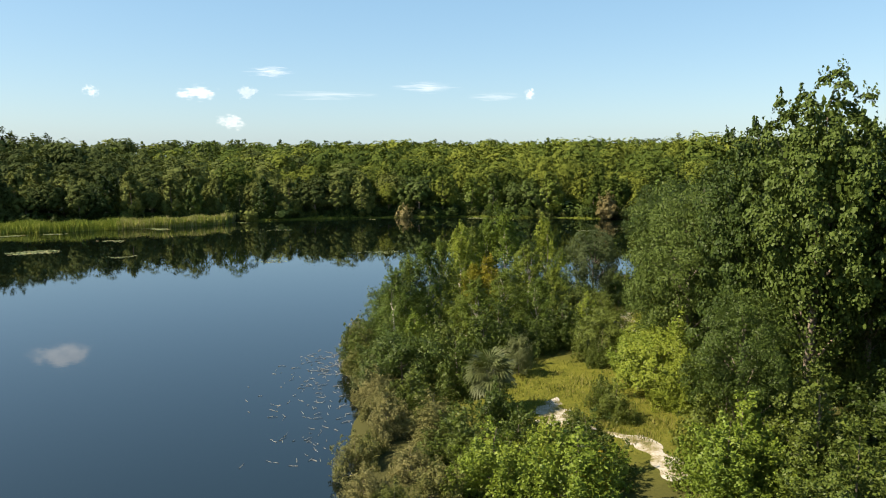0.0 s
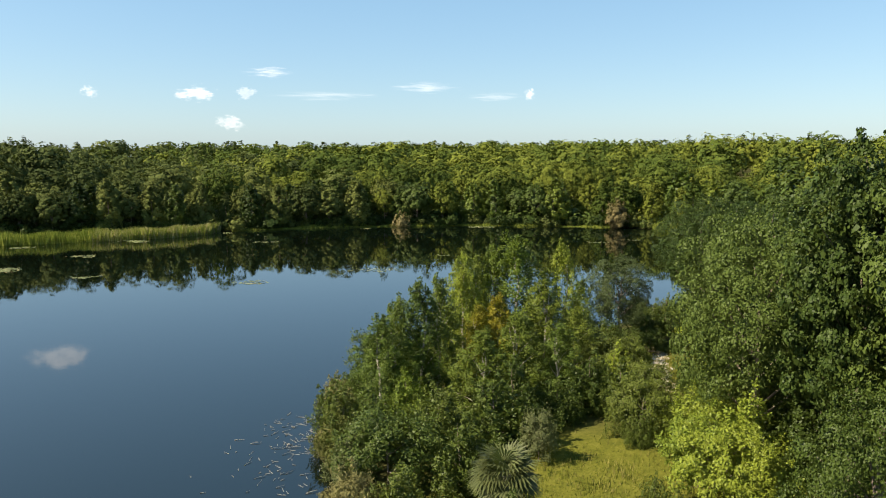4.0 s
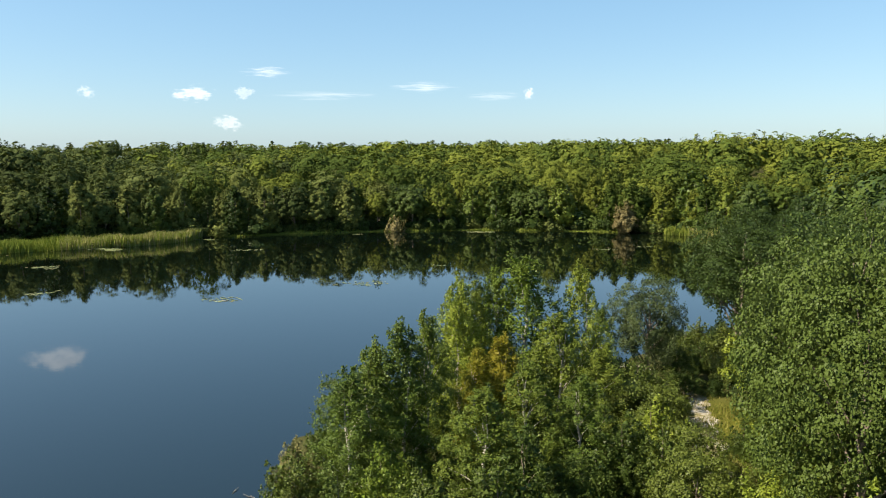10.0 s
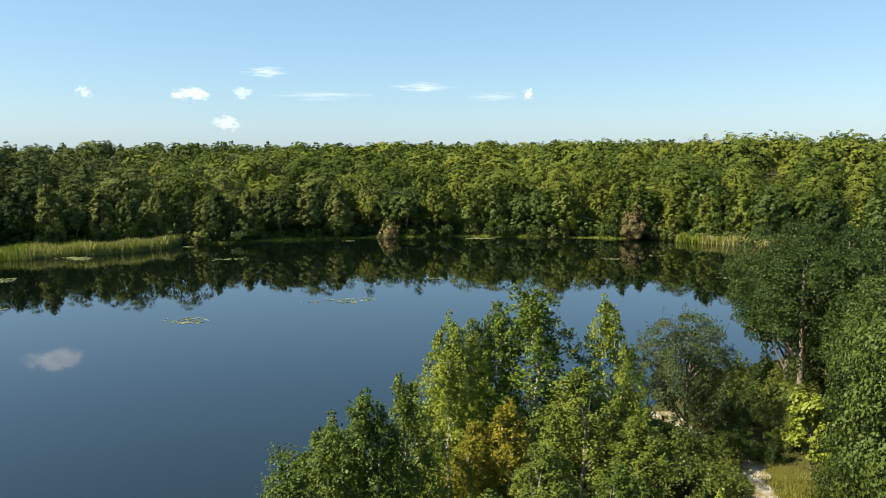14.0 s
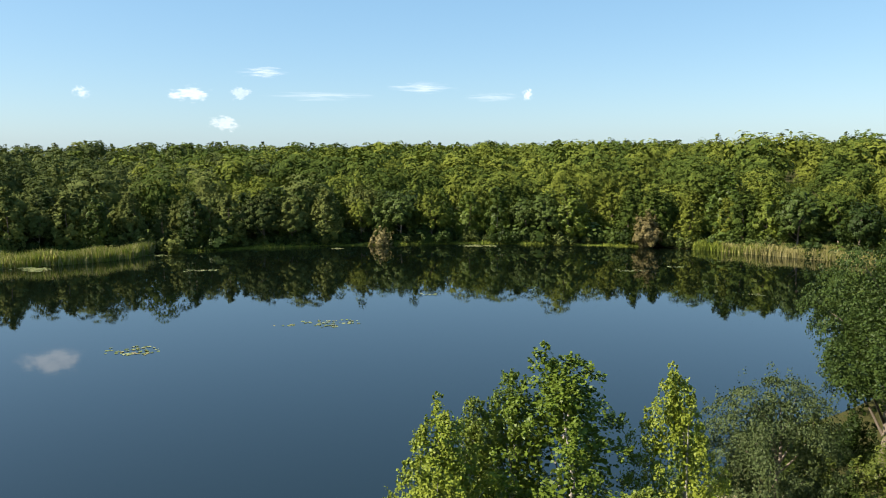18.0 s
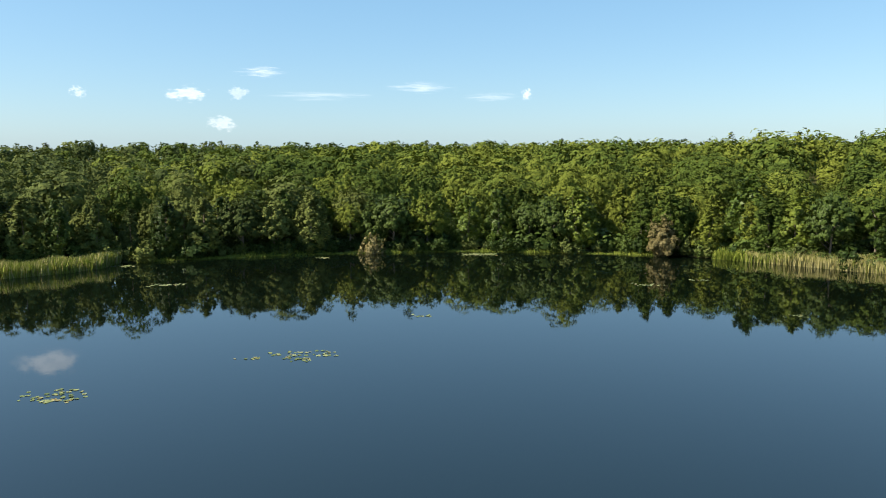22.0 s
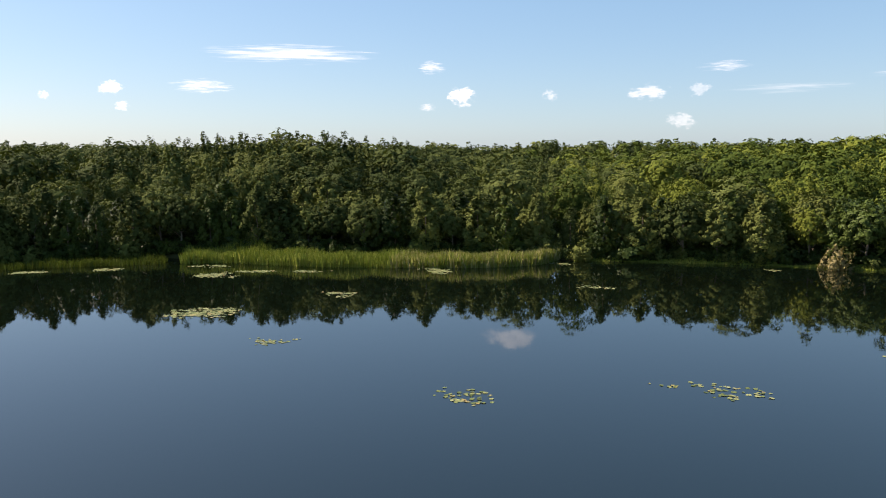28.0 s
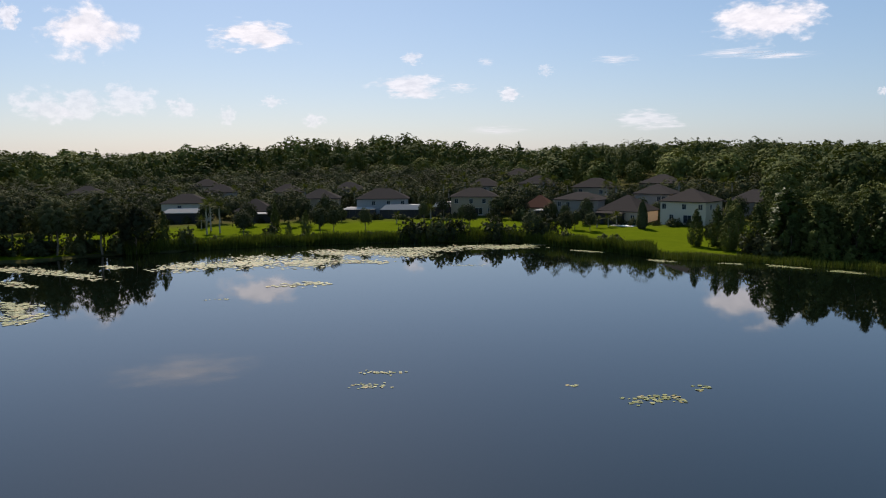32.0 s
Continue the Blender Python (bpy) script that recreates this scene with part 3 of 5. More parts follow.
# ---- clouds: far sheets of vapour, with the compass bearing, height and size in degrees, and the density ----
CLOUDS = [
    ("puff", 25.4, 4.42, 1.1, 0.9, 0.40),
    ("puff", 18.4, 4.56, 3.1, 1.2, 0.50),
    ("puff", 14.9, 4.64, 1.6, 1.1, 0.31),
    ("puff", 16.1, 2.44, 2.4, 1.1, 0.37),
    ("wisp", 13.3, 6.14, 3.7, 0.8, 0.48),
    ("wisp", 9.3, 4.53, 8.0, 0.7, 0.26),
    ("wisp", 1.6, 5.15, 5.1, 0.8, 0.42),
    ("wisp", -3.6, 4.45, 4.0, 0.7, 0.26),
    ("puff", -6.2, 4.67, 1.0, 0.8, 0.53),
    ("wisp", 44.5, 7.39, 11.9, 1.3, 1.00),
    ("wisp", 34.1, 6.51, 2.2, 0.9, 1.00),
    ("puff", 31.9, 4.39, 2.2, 1.4, 1.00),
    ("wisp", 34.4, 3.64, 1.2, 0.6, 0.80),
    ("wisp", 50.6, 5.07, 4.3, 1.0, 1.00),
    ("puff", 56.6, 4.84, 1.7, 1.0, 0.90),
    ("puff", 55.9, 3.61, 1.1, 0.7, 0.70),
    ("puff", 60.6, 4.21, 0.8, 0.7, 0.60),
    ("puff", 67.7, 9.21, 8.1, 3.7, 1.00),
    ("puff", 92.5, 5.38, 6.8, 1.9, 0.80),
    ("wisp", 89.0, 5.24, 2.4, 0.8, 0.80),
    ("puff", 85.4, 4.72, 2.3, 1.1, 0.70),
    ("wisp", 77.8, 7.03, 3.4, 0.8, 0.70),
    ("wisp", 70.0, 7.15, 6.0, 0.6, 0.90),
    ("wisp", 66.7, 6.82, 5.1, 0.5, 0.90),
    ("puff", 92.5, 7.36, 1.8, 0.9, 0.60),
    ("wisp", 87.1, 7.07, 1.4, 0.6, 0.60),
    ("puff", 75.5, 2.75, 6.4, 1.4, 0.55),
    ("puff", 114.7, 8.41, 6.4, 4.1, 1.00),
    ("puff", 103.8, 8.71, 6.8, 2.3, 1.00),
    ("puff", 119.3, 9.21, 1.9, 1.7, 0.80),
    ("puff", 118.0, 3.54, 4.0, 2.6, 0.50),
    ("puff", 115.5, 3.79, 3.6, 2.3, 0.50),
    ("puff", 112.5, 4.24, 4.0, 2.3, 0.50),
    ("puff", 108.9, 3.74, 2.6, 1.8, 0.50),
    ("puff", 106.0, 3.18, 1.7, 1.5, 0.40),
    ("puff", 102.8, 4.22, 2.0, 0.9, 0.50),
    ("puff", 99.8, 2.90, 1.7, 1.1, 0.50),
    ("wisp", 86.6, 2.16, 5.1, 0.8, 0.50),
    ("puff", 82.7, 6.39, 1.4, 0.9, 0.40),
    ("puff", 28.0, 12.9, 4.4, 1.8, 0.42),
    ("wisp", 110.0, 14.2, 11.0, 2.2, 0.90),
]


def build_cloud(shape, bearing, rise, wide, high, dense):
    far = 3600.0
    a, e = radians(bearing), radians(rise)
    centre = Vector((2 - math.sin(a) * math.cos(e) * far, 78 + math.cos(a) * math.cos(e) * far, 20 + math.sin(e) * far))
    bm = bmesh.new()
    grid = bmesh.ops.create_grid(bm, x_segments=14, y_segments=8, size=0.5)
    layer = bm.loops.layers.uv.new("UVMap")
    for face in bm.faces:
        for loop in face.loops:
            loop[layer].uv = (loop.vert.co.x + 0.5, loop.vert.co.y + 0.5)
    w, h = 2 * far * math.tan(radians(wide / 2)) * 1.2, 2 * far * math.tan(radians(high / 2)) * 1.3
    for v in bm.verts:
        bulge = (0.25 - min(0.25, v.co.x ** 2 + v.co.y ** 2)) * h
        v.co = Vector((v.co.x * w, v.co.y * h, bulge))
    ob = part("cloud", bm, PUFF if shape == "puff" else WISP, None)
    ob.data.shade_smooth()
    ob.matrix_world = Matrix.Translation(centre) @ pose(0, 0, 0, 90, 0, bearing)
    ob.color = (dense, dense, dense, 1)
    words = "small white fair-weather cloud low over the woods" if shape == "puff" else "thin white streak of high cloud"
    tagged(ob, words, "cloud", "clouds in the sky", "structure")


for row in CLOUDS:
    build_cloud(*row)

# ---- tree models ----
NEAR_GUM = [TreeKind("cone", 11.0, 2.9, 23000, 0.08, s, 0.14, 12, form=0.3, toss=0.5) for s in (11, 12, 13)]
NEAR_OAK = [TreeKind("round oak", 12.0, 5.2, 26000, 0.112, s, 0.30, 16, form=0.2, toss=0.45) for s in (21, 22)]
HIGH_OAK = [TreeKind("canopy", 13.0, 5.0, 22000, 0.11, s, 0.30, 16, form=0.3, toss=0.65) for s in (23, 24)]
TALL_OAK = [TreeKind("oak", 22.0, 6.2, 24000, 0.215, s, 0.38, 18, fill=0.45, form=0.35, toss=0.55) for s in (25, 26)]
NEAR_BUSH = [TreeKind("bush", 4.0, 2.3, 7800, 0.092, 31, 0.05, 12, far_off=True)] + [TreeKind("thicket", 4.4, 2.2, 8200, 0.092, s, 0.05, 12, far_off=True) for s in (32, 33)]
TALL_BUSH = [TreeKind("thicket", 7.0, 3.5, 16000, 0.108, s, 0.07, 14, far_off=True) for s in (36, 37, 38)]
FINE_BUSH = [TreeKind("thicket", 4.6, 2.4, 10000, 0.088, s, 0.05, 12, far_off=True) for s in (34, 35)]
YOUNG_PINE = TreeKind("pine", 5.0, 1.5, 3000, 0.15, 75, 0.07, 10)
SHORE_GUM = [TreeKind("cone", 11.0, 2.9, 4000, 0.27, s, 0.13, 6, far_off=True, form=1.0, toss=0.25) for s in (41, 42, 43, 44)]
SHORE_OAK = [TreeKind("oak", 12.0, 4.6, 4800, 0.32, s, 0.25, 8, far_off=True, form=1.0, toss=0.25) for s in (51, 52, 53)]
SHORE_BUSH = [TreeKind("thicket", 3.4, 2.2, 760, 0.32, s, 0.05, 5, far_off=True, form=0.8, toss=0.25) for s in (61, 62, 63)]


def colours(kinds, *pairs):
    return [k.coloured(leaf, bark) for k in kinds for leaf, bark in pairs]


GUMS = colours(NEAR_GUM, (GUM_LEAF, PALE_BARK))
LIME_GUMS = colours(NEAR_GUM, (LIME_LEAF, PALE_BARK))
YELLOW_GUMS = colours(NEAR_GUM, (YELLOW_LEAF, PALE_BARK))
OAKS = colours(NEAR_OAK, (OAK_LEAF, BARK))
VINE_OAKS = colours(NEAR_OAK, (BUSH_LEAF, BARK))
GREY_OAKS = colours(NEAR_OAK, (MOSS_LEAF, BARK))
HIGH_OAKS = colours(HIGH_OAK, (OAK_LEAF, BARK))
TALL_GREEN = colours(TALL_BUSH, (BUSH_LEAF, BARK))
TALL_LIME = colours(TALL_BUSH, (LIME_LEAF, BARK))
# same shrubs in darker leaves: shade under the trees put into colour
SHADED_BUSHES = colours(NEAR_BUSH, (OAK_LEAF, BARK))
YELLOW_BUSHES = colours(NEAR_BUSH, (YELLOW_LEAF, BARK))
TALL_OAKS = colours(TALL_OAK, (BUSH_LEAF, BARK))
DARK_OAKS = colours(TALL_OAK, (OAK_LEAF, BARK))
BUSHES = colours(NEAR_BUSH, (BUSH_LEAF, BARK))
LIME_BUSHES = colours(NEAR_BUSH, (LIME_LEAF, BARK))
FINE_LIME = colours(FINE_BUSH, (LIME_LEAF, BARK))
FINE_GREEN = colours(FINE_BUSH, (BUSH_LEAF, BARK))
BRUSH = colours(FINE_BUSH, (BRUSH_LEAF, PALE_BARK))
GREY_BUSHES = colours(NEAR_BUSH, (GREY_LEAF, PALE_BARK))
EAST_GUMS = colours(SHORE_GUM, (GUM_LEAF, BARK), (WOOD_LEAF, BARK))
EAST_OAKS = colours(SHORE_OAK, (OAK_LEAF, BARK), (WOOD_LEAF, BARK))
WEST_GUMS = colours(SHORE_GUM, (BACKLIT_LEAF, BARK), (OAK_LEAF, BARK))
WEST_OAKS = colours(SHORE_OAK, (BACKLIT_LEAF, BARK))
FAR_GUMS = colours(SHORE_GUM, (BACKLIT_LEAF, BARK))
# garden models wear the leaf colours darkened for the backlit shore
FAR_OAKS = colours(SHORE_OAK, (BACKLIT_GARDEN_LEAF, BARK))
FAR_BUSHES = colours(SHORE_BUSH, (BACKLIT_GARDEN_LEAF, BARK))
SHORE_BUSHES = colours(SHORE_BUSH, (OAK_LEAF, BARK), (BACKLIT_LEAF, BARK), (OAK_LEAF, BARK))
BROWN_BUSHES = colours(SHORE_BUSH, (BROWN_LEAF, BARK))
BROWN_TREE = TreeKind("bush", 8.6, 3.3, 3600, 0.36, 65, 0.14, 8, far_off=True, form=0.8, toss=0.4, fill=0.3).coloured(BROWN_LEAF, BARK)


def pick(kinds):
    return kinds[rng.integers(len(kinds))]


# ---- the wooded point under the drone: model, x, y, height, width, words ----
GUM_WORDS = "young sweetgum with glossy green leaves and a pointed crown"
YELLOW_WORDS = "slender sweetgum with leaves turning yellow"
POINT_TREES = [
    (GUMS, -2.2, 69.2, 9.7, 1.1, GUM_WORDS), (GUMS, -3.6, 69.6, 8.4, 1.2, GUM_WORDS), (GUMS, -4.6, 66.5, 7.6, 1.42, GUM_WORDS), (GUMS, -0.5, 71.0, 9.6, 0.95, GUM_WORDS), (YELLOW_GUMS, 2.5, 73.2, 7.2, 1.1, YELLOW_WORDS),
    (LIME_GUMS, 1.4, 76.8, 9.6, 1.1, GUM_WORDS), (LIME_GUMS, 1.6, 79.5, 10.6, 1.06, GUM_WORDS), (YELLOW_GUMS, 4.0, 73.5, 7.8, 1.18, YELLOW_WORDS),
    (LIME_GUMS, 6.3, 82.0, 11.9, 1.42, GUM_WORDS), (LIME_GUMS, 4.2, 83.0, 11.1, 0.84, GUM_WORDS), (GUMS, 2.7, 82.4, 10.2, 0.8, GUM_WORDS), (LIME_GUMS, 10.5, 82.2, 11.1, 0.85, "narrow lime-green sweetgum with a sharp tip"),
    (GUMS, 8.2, 77.5, 8.6, 1.36, GUM_WORDS), (GUMS, 13.2, 87.5, 7.0, 1.06, "dark green sapling beside the water"),
    (GUMS, 10.8, 76.0, 6.4, 1.47, GUM_WORDS), (GUMS, 5.4, 70.5, 7.0, 1.42, GUM_WORDS), (GUMS, 2.4, 66.0, 6.6, 1.53, GUM_WORDS), (GUMS, 8.6, 70.0, 6.2, 1.53, GUM_WORDS),
    (GREY_OAKS, 16.9, 87.8, 9.3, 0.76, "grey-green oak leaning over the water's edge"), (OAKS, 28.2, 98.5, 14.4, 0.72, "large dark live oak hung with moss"),
    (OAKS, 33.5, 106.0, 12.5, 0.95, "dark live oak at the tip of the point"), (HIGH_OAKS, 26.4, 91.6, 13.2, 0.95, "dark live oak shading the footpath"),
    (OAKS, 30.5, 88.5, 14.0, 0.9, "tall dark oak with moss beside the footpath"), (HIGH_OAKS, 31.0, 94.5, 14.0, 0.95, "large dark live oak hung with moss"),
    (OAKS, 36.0, 99.0, 14.5, 0.9, "large dark live oak hung with moss"), (OAKS, 37.5, 92.0, 15.0, 0.8, "tall oak smothered in green vines"),
    # east of the clearing and the footpath
    (DARK_OAKS, 22.8, 46.5, 21.8, 0.72, "very tall broad-leaved tree with an uneven top"), (DARK_OAKS, 21.6, 53.0, 19.6, 0.7, "tall oak smothered in green vines"),
    (VINE_OAKS, 16.6, 42.0, 9.4, 0.72, "oak smothered in green vines"), (OAKS, 18.9, 58.8, 13.2, 0.74, "tall oak smothered in green vines"), (OAKS, 21.0, 64.8, 15.6, 0.72, "tall oak smothered in green vines"),
    (OAKS, 21.8, 71.4, 11.6, 0.66, "oak smothered in green vines"), (OAKS, 25.4, 77.2, 13.0, 0.72, "tall oak smothered in green vines"), (OAKS, 29.0, 80.5, 13.5, 0.85, "tall oak smothered in green vines"),
    (DARK_OAKS, 27.6, 49.5, 18.5, 0.8, "tall oak smothered in green vines"), (DARK_OAKS, 27.2, 58.5, 16.5, 0.8, "tall oak smothered in green vines"), (TALL_OAKS, 27.8, 68.0, 15.5, 0.8, "tall oak smothered in green vines"),
    (TALL_OAKS, 33.0, 61.5, 16.0, 0.9, "tall oak smothered in green vines"), (DARK_OAKS, 35.0, 72.5, 15.5, 0.9, "tall oak smothered in green vines"), (DARK_OAKS, 38.0, 82.0, 15.5, 0.9, "tall oak smothered in green vines"),
    (DARK_OAKS, 29.0, 41.0, 17.5, 0.85, "tall oak smothered in green vines"),
]
YOUNG_PINE.coloured(LIME_LEAF, BARK).plant("pine_tree", 22.5, 81.8, 5.2, "young pine with bright green needles beside the footpath", "", 1.0)
for kinds, x, y, height, width, words in POINT_TREES:
    pick(kinds).plant("oak_tree" if "oak" in words else "sweetgum_tree", x, y, height, words, "trees on the wooded point", width)

POINT_BUSHES = [
    # along the west bank of the point
    (BRUSH, -4.4, 38, 2.4, 1.2), (BRUSH, -5.2, 42.0, 2.6, 1.2), (BRUSH, -3.8, 46, 2.8, 1.0), (BRUSH, -4.2, 49.5, 3.0, 1.0), (BRUSH, -5.0, 53, 3.2, 1.0),
    (GREY_BUSHES, -5.8, 57, 3.0, 1.0), (BRUSH, -6.8, 61, 3.6, 1.0), (BUSHES, -7.6, 65, 4.0, 1.0), (BRUSH, -8.4, 69.5, 3.4, 1.0), (BUSHES, -7.2, 73.5, 3.2, 0.9),
    (BUSHES, -5.2, 77, 5.0, 0.9), (BUSHES, -4.8, 60.5, 4.8, 1.1), (BUSHES, -3.4, 56, 4.6, 1.1), (BUSHES, -2.4, 51, 4.0, 1.1), (BRUSH, -1.0, 46.5, 3.6, 1.2),
    (FINE_GREEN, 0.6, 42.5, 3.6, 1.3), (BUSHES, 0.8, 54.5, 4.6, 1.1), (BUSHES, -0.6, 60, 5.4, 1.1), (LIME_BUSHES, -2.8, 63.5, 5.2, 1.0), (BUSHES, 3.0, 60.5, 5.0, 1.1),
    (BUSHES, 4.6, 64, 5.4, 1.1), (SHADED_BUSHES, 7.8, 65.5, 3.4, 1.1), (BUSHES, 10.6, 68.0, 4.8, 1.1), (LIME_BUSHES, 13.0, 71.0, 4.6, 1.0), (GREY_BUSHES, 5.6, 58.6, 3.4, 0.55),
    (BUSHES, 13.6, 76.0, 4.6, 1.1), (BUSHES, 15.6, 81.5, 4.0, 0.9), (BUSHES, 12.6, 81.5, 4.6, 1.1), (GREY_BUSHES, 14.6, 92.5, 3.6, 0.8), (BUSHES, 2.6, 88.0, 4.8, 1.0), (BUSHES, 8.0, 89.5, 5.0, 0.9),
    (BUSHES, -2.6, 82.5, 4.2, 0.9), (BUSHES, 3.2, 47.5, 3.4, 1.1), (FINE_GREEN, 4.2, 43.0, 3.8, 1.2), (FINE_LIME, 2.4, 38.0, 4.4, 1.2), (FINE_GREEN, 7.6, 39.5, 4.0, 1.2), (FINE_LIME, 6.2, 35.5, 4.6, 1.2),
    (BUSHES, 13.8, 79.0, 5.0, 1.0), (BUSHES, 15.2, 84.0, 4.6, 0.9), (BUSHES, 12.0, 85.0, 5.2, 1.0), (BUSHES, 13.2, 63.6, 4.4, 0.9), (BUSHES, 12.4, 67.0, 4.4, 1.0),
    (BRUSH, -4.6, 43.5, 1.8, 1.2), (BRUSH, -2.0, 40.5, 2.2, 1.3), (BRUSH, -0.4, 37.5, 2.6, 1.3), (BRUSH, -2.6, 36.0, 2.0, 1.3), (BRUSH, -5.2, 50.5, 1.6, 1.2), (BRUSH, -6.0, 54.5, 1.8, 1.2), (BRUSH, -7.6, 62.5, 2.0, 1.2), (BRUSH, -8.8, 71.5, 2.0, 1.2),
    # east of the footpath
    (FINE_LIME, 13.9, 36.5, 5.0, 1.2), (FINE_LIME, 15.2, 37.5, 5.6, 1.2), (FINE_GREEN, 19.2, 38.0, 6.4, 1.2), (FINE_GREEN, 23.4, 39.0, 6.8, 1.2), (FINE_GREEN, 16.4, 43.0, 5.0, 1.1),
    (FINE_GREEN, 20.2, 46.0, 6.4, 1.1), (LIME_BUSHES, 15.8, 50.5, 5.4, 0.9), (LIME_BUSHES, 17.0, 55.0, 5.8, 1.0), (LIME_BUSHES, 16.2, 59.0, 4.2, 0.9), (BUSHES, 19.6, 61.5, 6.6, 1.0),
    (BUSHES, 20.4, 67.0, 6.0, 0.9), (LIME_BUSHES, 21.8, 72.5, 5.2, 0.9), (BUSHES, 24.0, 75.5, 6.6, 0.9), (BUSHES, 24.6, 66.0, 7.4, 1.0), (BUSHES, 21.4, 56.0, 7.2, 1.0),
    (BUSHES, 29.5, 83.5, 6.4, 0.9), (LIME_BUSHES, 14.6, 52.0, 4.4, 0.9), (BUSHES, 28.0, 50.0, 8.4, 1.0), (FINE_GREEN, 25.0, 32.0, 6.0, 1.3), (FINE_GREEN, 18.0, 32.0, 5.2, 1.3),
    (FINE_GREEN, 10.7, 50.9, 2.6, 0.8), (FINE_LIME, 8.6, 39.4, 2.4, 1), (FINE_GREEN, 7.0, 40.3, 3.6, 1), (YELLOW_BUSHES, 7.4, 37.3, 3.4, 0.8), (FINE_LIME, 5.2, 39.7, 3.6, 1), (GREY_BUSHES, 6.0, 59.4, 2.2, 0.6), (BUSHES, 11.8, 62.5, 3.2, 0.9), (BUSHES, 25.9, 102.0, 3.5, 1.1), (BUSHES, 23.1, 100.5, 3.0, 1.1), (LIME_BUSHES, 14.1, 54.6, 4.0, 0.9), (BUSHES, 16.2, 78.4, 3.0, 0.9), (BUSHES, 13.1, 79.5, 4.0, 0.9), (BUSHES, -5.9, 78.7, 4.6, 1), (BUSHES, -4.2, 80.2, 4.8, 1), (BUSHES, 24.1, 77.9, 5.0, 1),
    (SHADED_BUSHES, 20.0, 89.8, 3.4, 1), (SHADED_BUSHES, 23.2, 92.8, 3.0, 1), (SHADED_BUSHES, 24.2, 89.3, 3.0, 1), (SHADED_BUSHES, 25.9, 87.3, 3.4, 1), (SHADED_BUSHES, 26.5, 84.0, 4.4, 1), (SHADED_BUSHES, 19.6, 85.8, 2.2, 1), (SHADED_BUSHES, 22.0, 85.5, 2.0, 1), (SHADED_BUSHES, 21.4, 97.9, 2.6, 1), (SHADED_BUSHES, 28.8, 95.5, 4.2, 1), (SHADED_BUSHES, 27.8, 100.9, 4.0, 1), (BUSHES, 24.5, 78.7, 4.5, 1), (FINE_GREEN, 15.8, 79.3, 2.6, 1),
    (FINE_GREEN, 17.5, 66.5, 2.4, 1), (BUSHES, 19.2, 72.9, 3.0, 0.9), (BUSHES, 22.6, 79.7, 3.0, 0.9), (FINE_LIME, 19.9, 70.8, 3.0, 0.9),
    (BUSHES, 14.8, 69.0, 3.4, 1), (BUSHES, 12.4, 60.8, 2.6, 0.9), (LIME_BUSHES, 15.1, 62.5, 3.8, 1), (FINE_GREEN, 11.0, 48.1, 2.8, 1), (FINE_GREEN, 8.1, 45.9, 2.2, 0.9),
    (BUSHES, 36.0, 111.0, 5.0, 1.0), (BUSHES, 22.4, 101.5, 4.0, 0.8), (BUSHES, 27.0, 57.5, 8.6, 0.9), (BUSHES, 26.0, 88.5, 4.0, 1.0), (BUSHES, 23.6, 87.5, 2.6, 0.9), (BUSHES, 27.5, 78.0, 6.5, 1.0), (BUSHES, 26.2, 92.0, 4.0, 1.2), (BUSHES, 22.5, 94.5, 3.6, 1.1),
]
BUSH_WORDS = {id(BRUSH): "tangled olive and tan shore brush with bare twigs", id(GREY_BUSHES): "dry grey-green shrub with bare stems", id(BUSHES): "dense leafy green shrub",
              id(LIME_BUSHES): "shrub overgrown with bright green vines", id(FINE_LIME): "shrub overgrown with bright green vines",
              id(SHADED_BUSHES): "dark shrub in the shade of the oaks", id(YELLOW_BUSHES): "shrub with yellowing leaves", id(FINE_GREEN): "dense leafy green shrub"}
for kinds, x, y, height, width in POINT_BUSHES:
    words = BUSH_WORDS[id(kinds)]
    if height > 5.0 and kinds in (BUSHES, FINE_GREEN):
        kinds = TALL_GREEN
    elif height > 5.0 and kinds in (LIME_BUSHES, FINE_LIME):
        kinds = TALL_LIME
    pick(kinds).plant("shrub", x, y, height * rng.uniform(0.94, 1.12), words, "shrubs on the wooded point", width, "shrub")


# ---- the shore woods across the lake ----
def seen_side(x, y):
    """The sides of the lake that the drone looks at: north-east round to south-west."""
    bearing = np.degrees(np.arctan2(-(x - 0.0), y - 0.0))
    return ((bearing > -36) & (bearing < 100) & (y > 60)) | west_zone(x, y)


def along_shore(offset, gap, start=-8.0, end=-214.0):
    """Places along the north and west shore, from the east reeds round to the suburb, by compass angle about the lake's middle."""
    out, a = [], radians(20)
    while a < radians(214):
        r = float(shore_radius(np.array(a))) + offset + rng.uniform(-0.25, 0.25) * gap
        out.append((CENTRE[0] + r * math.cos(a), CENTRE[1] + r * math.sin(a)))
        a += gap * rng.uniform(0.75, 1.25) / r
    return out


def near_west(x, y):
    return bool(west_zone(x, y))


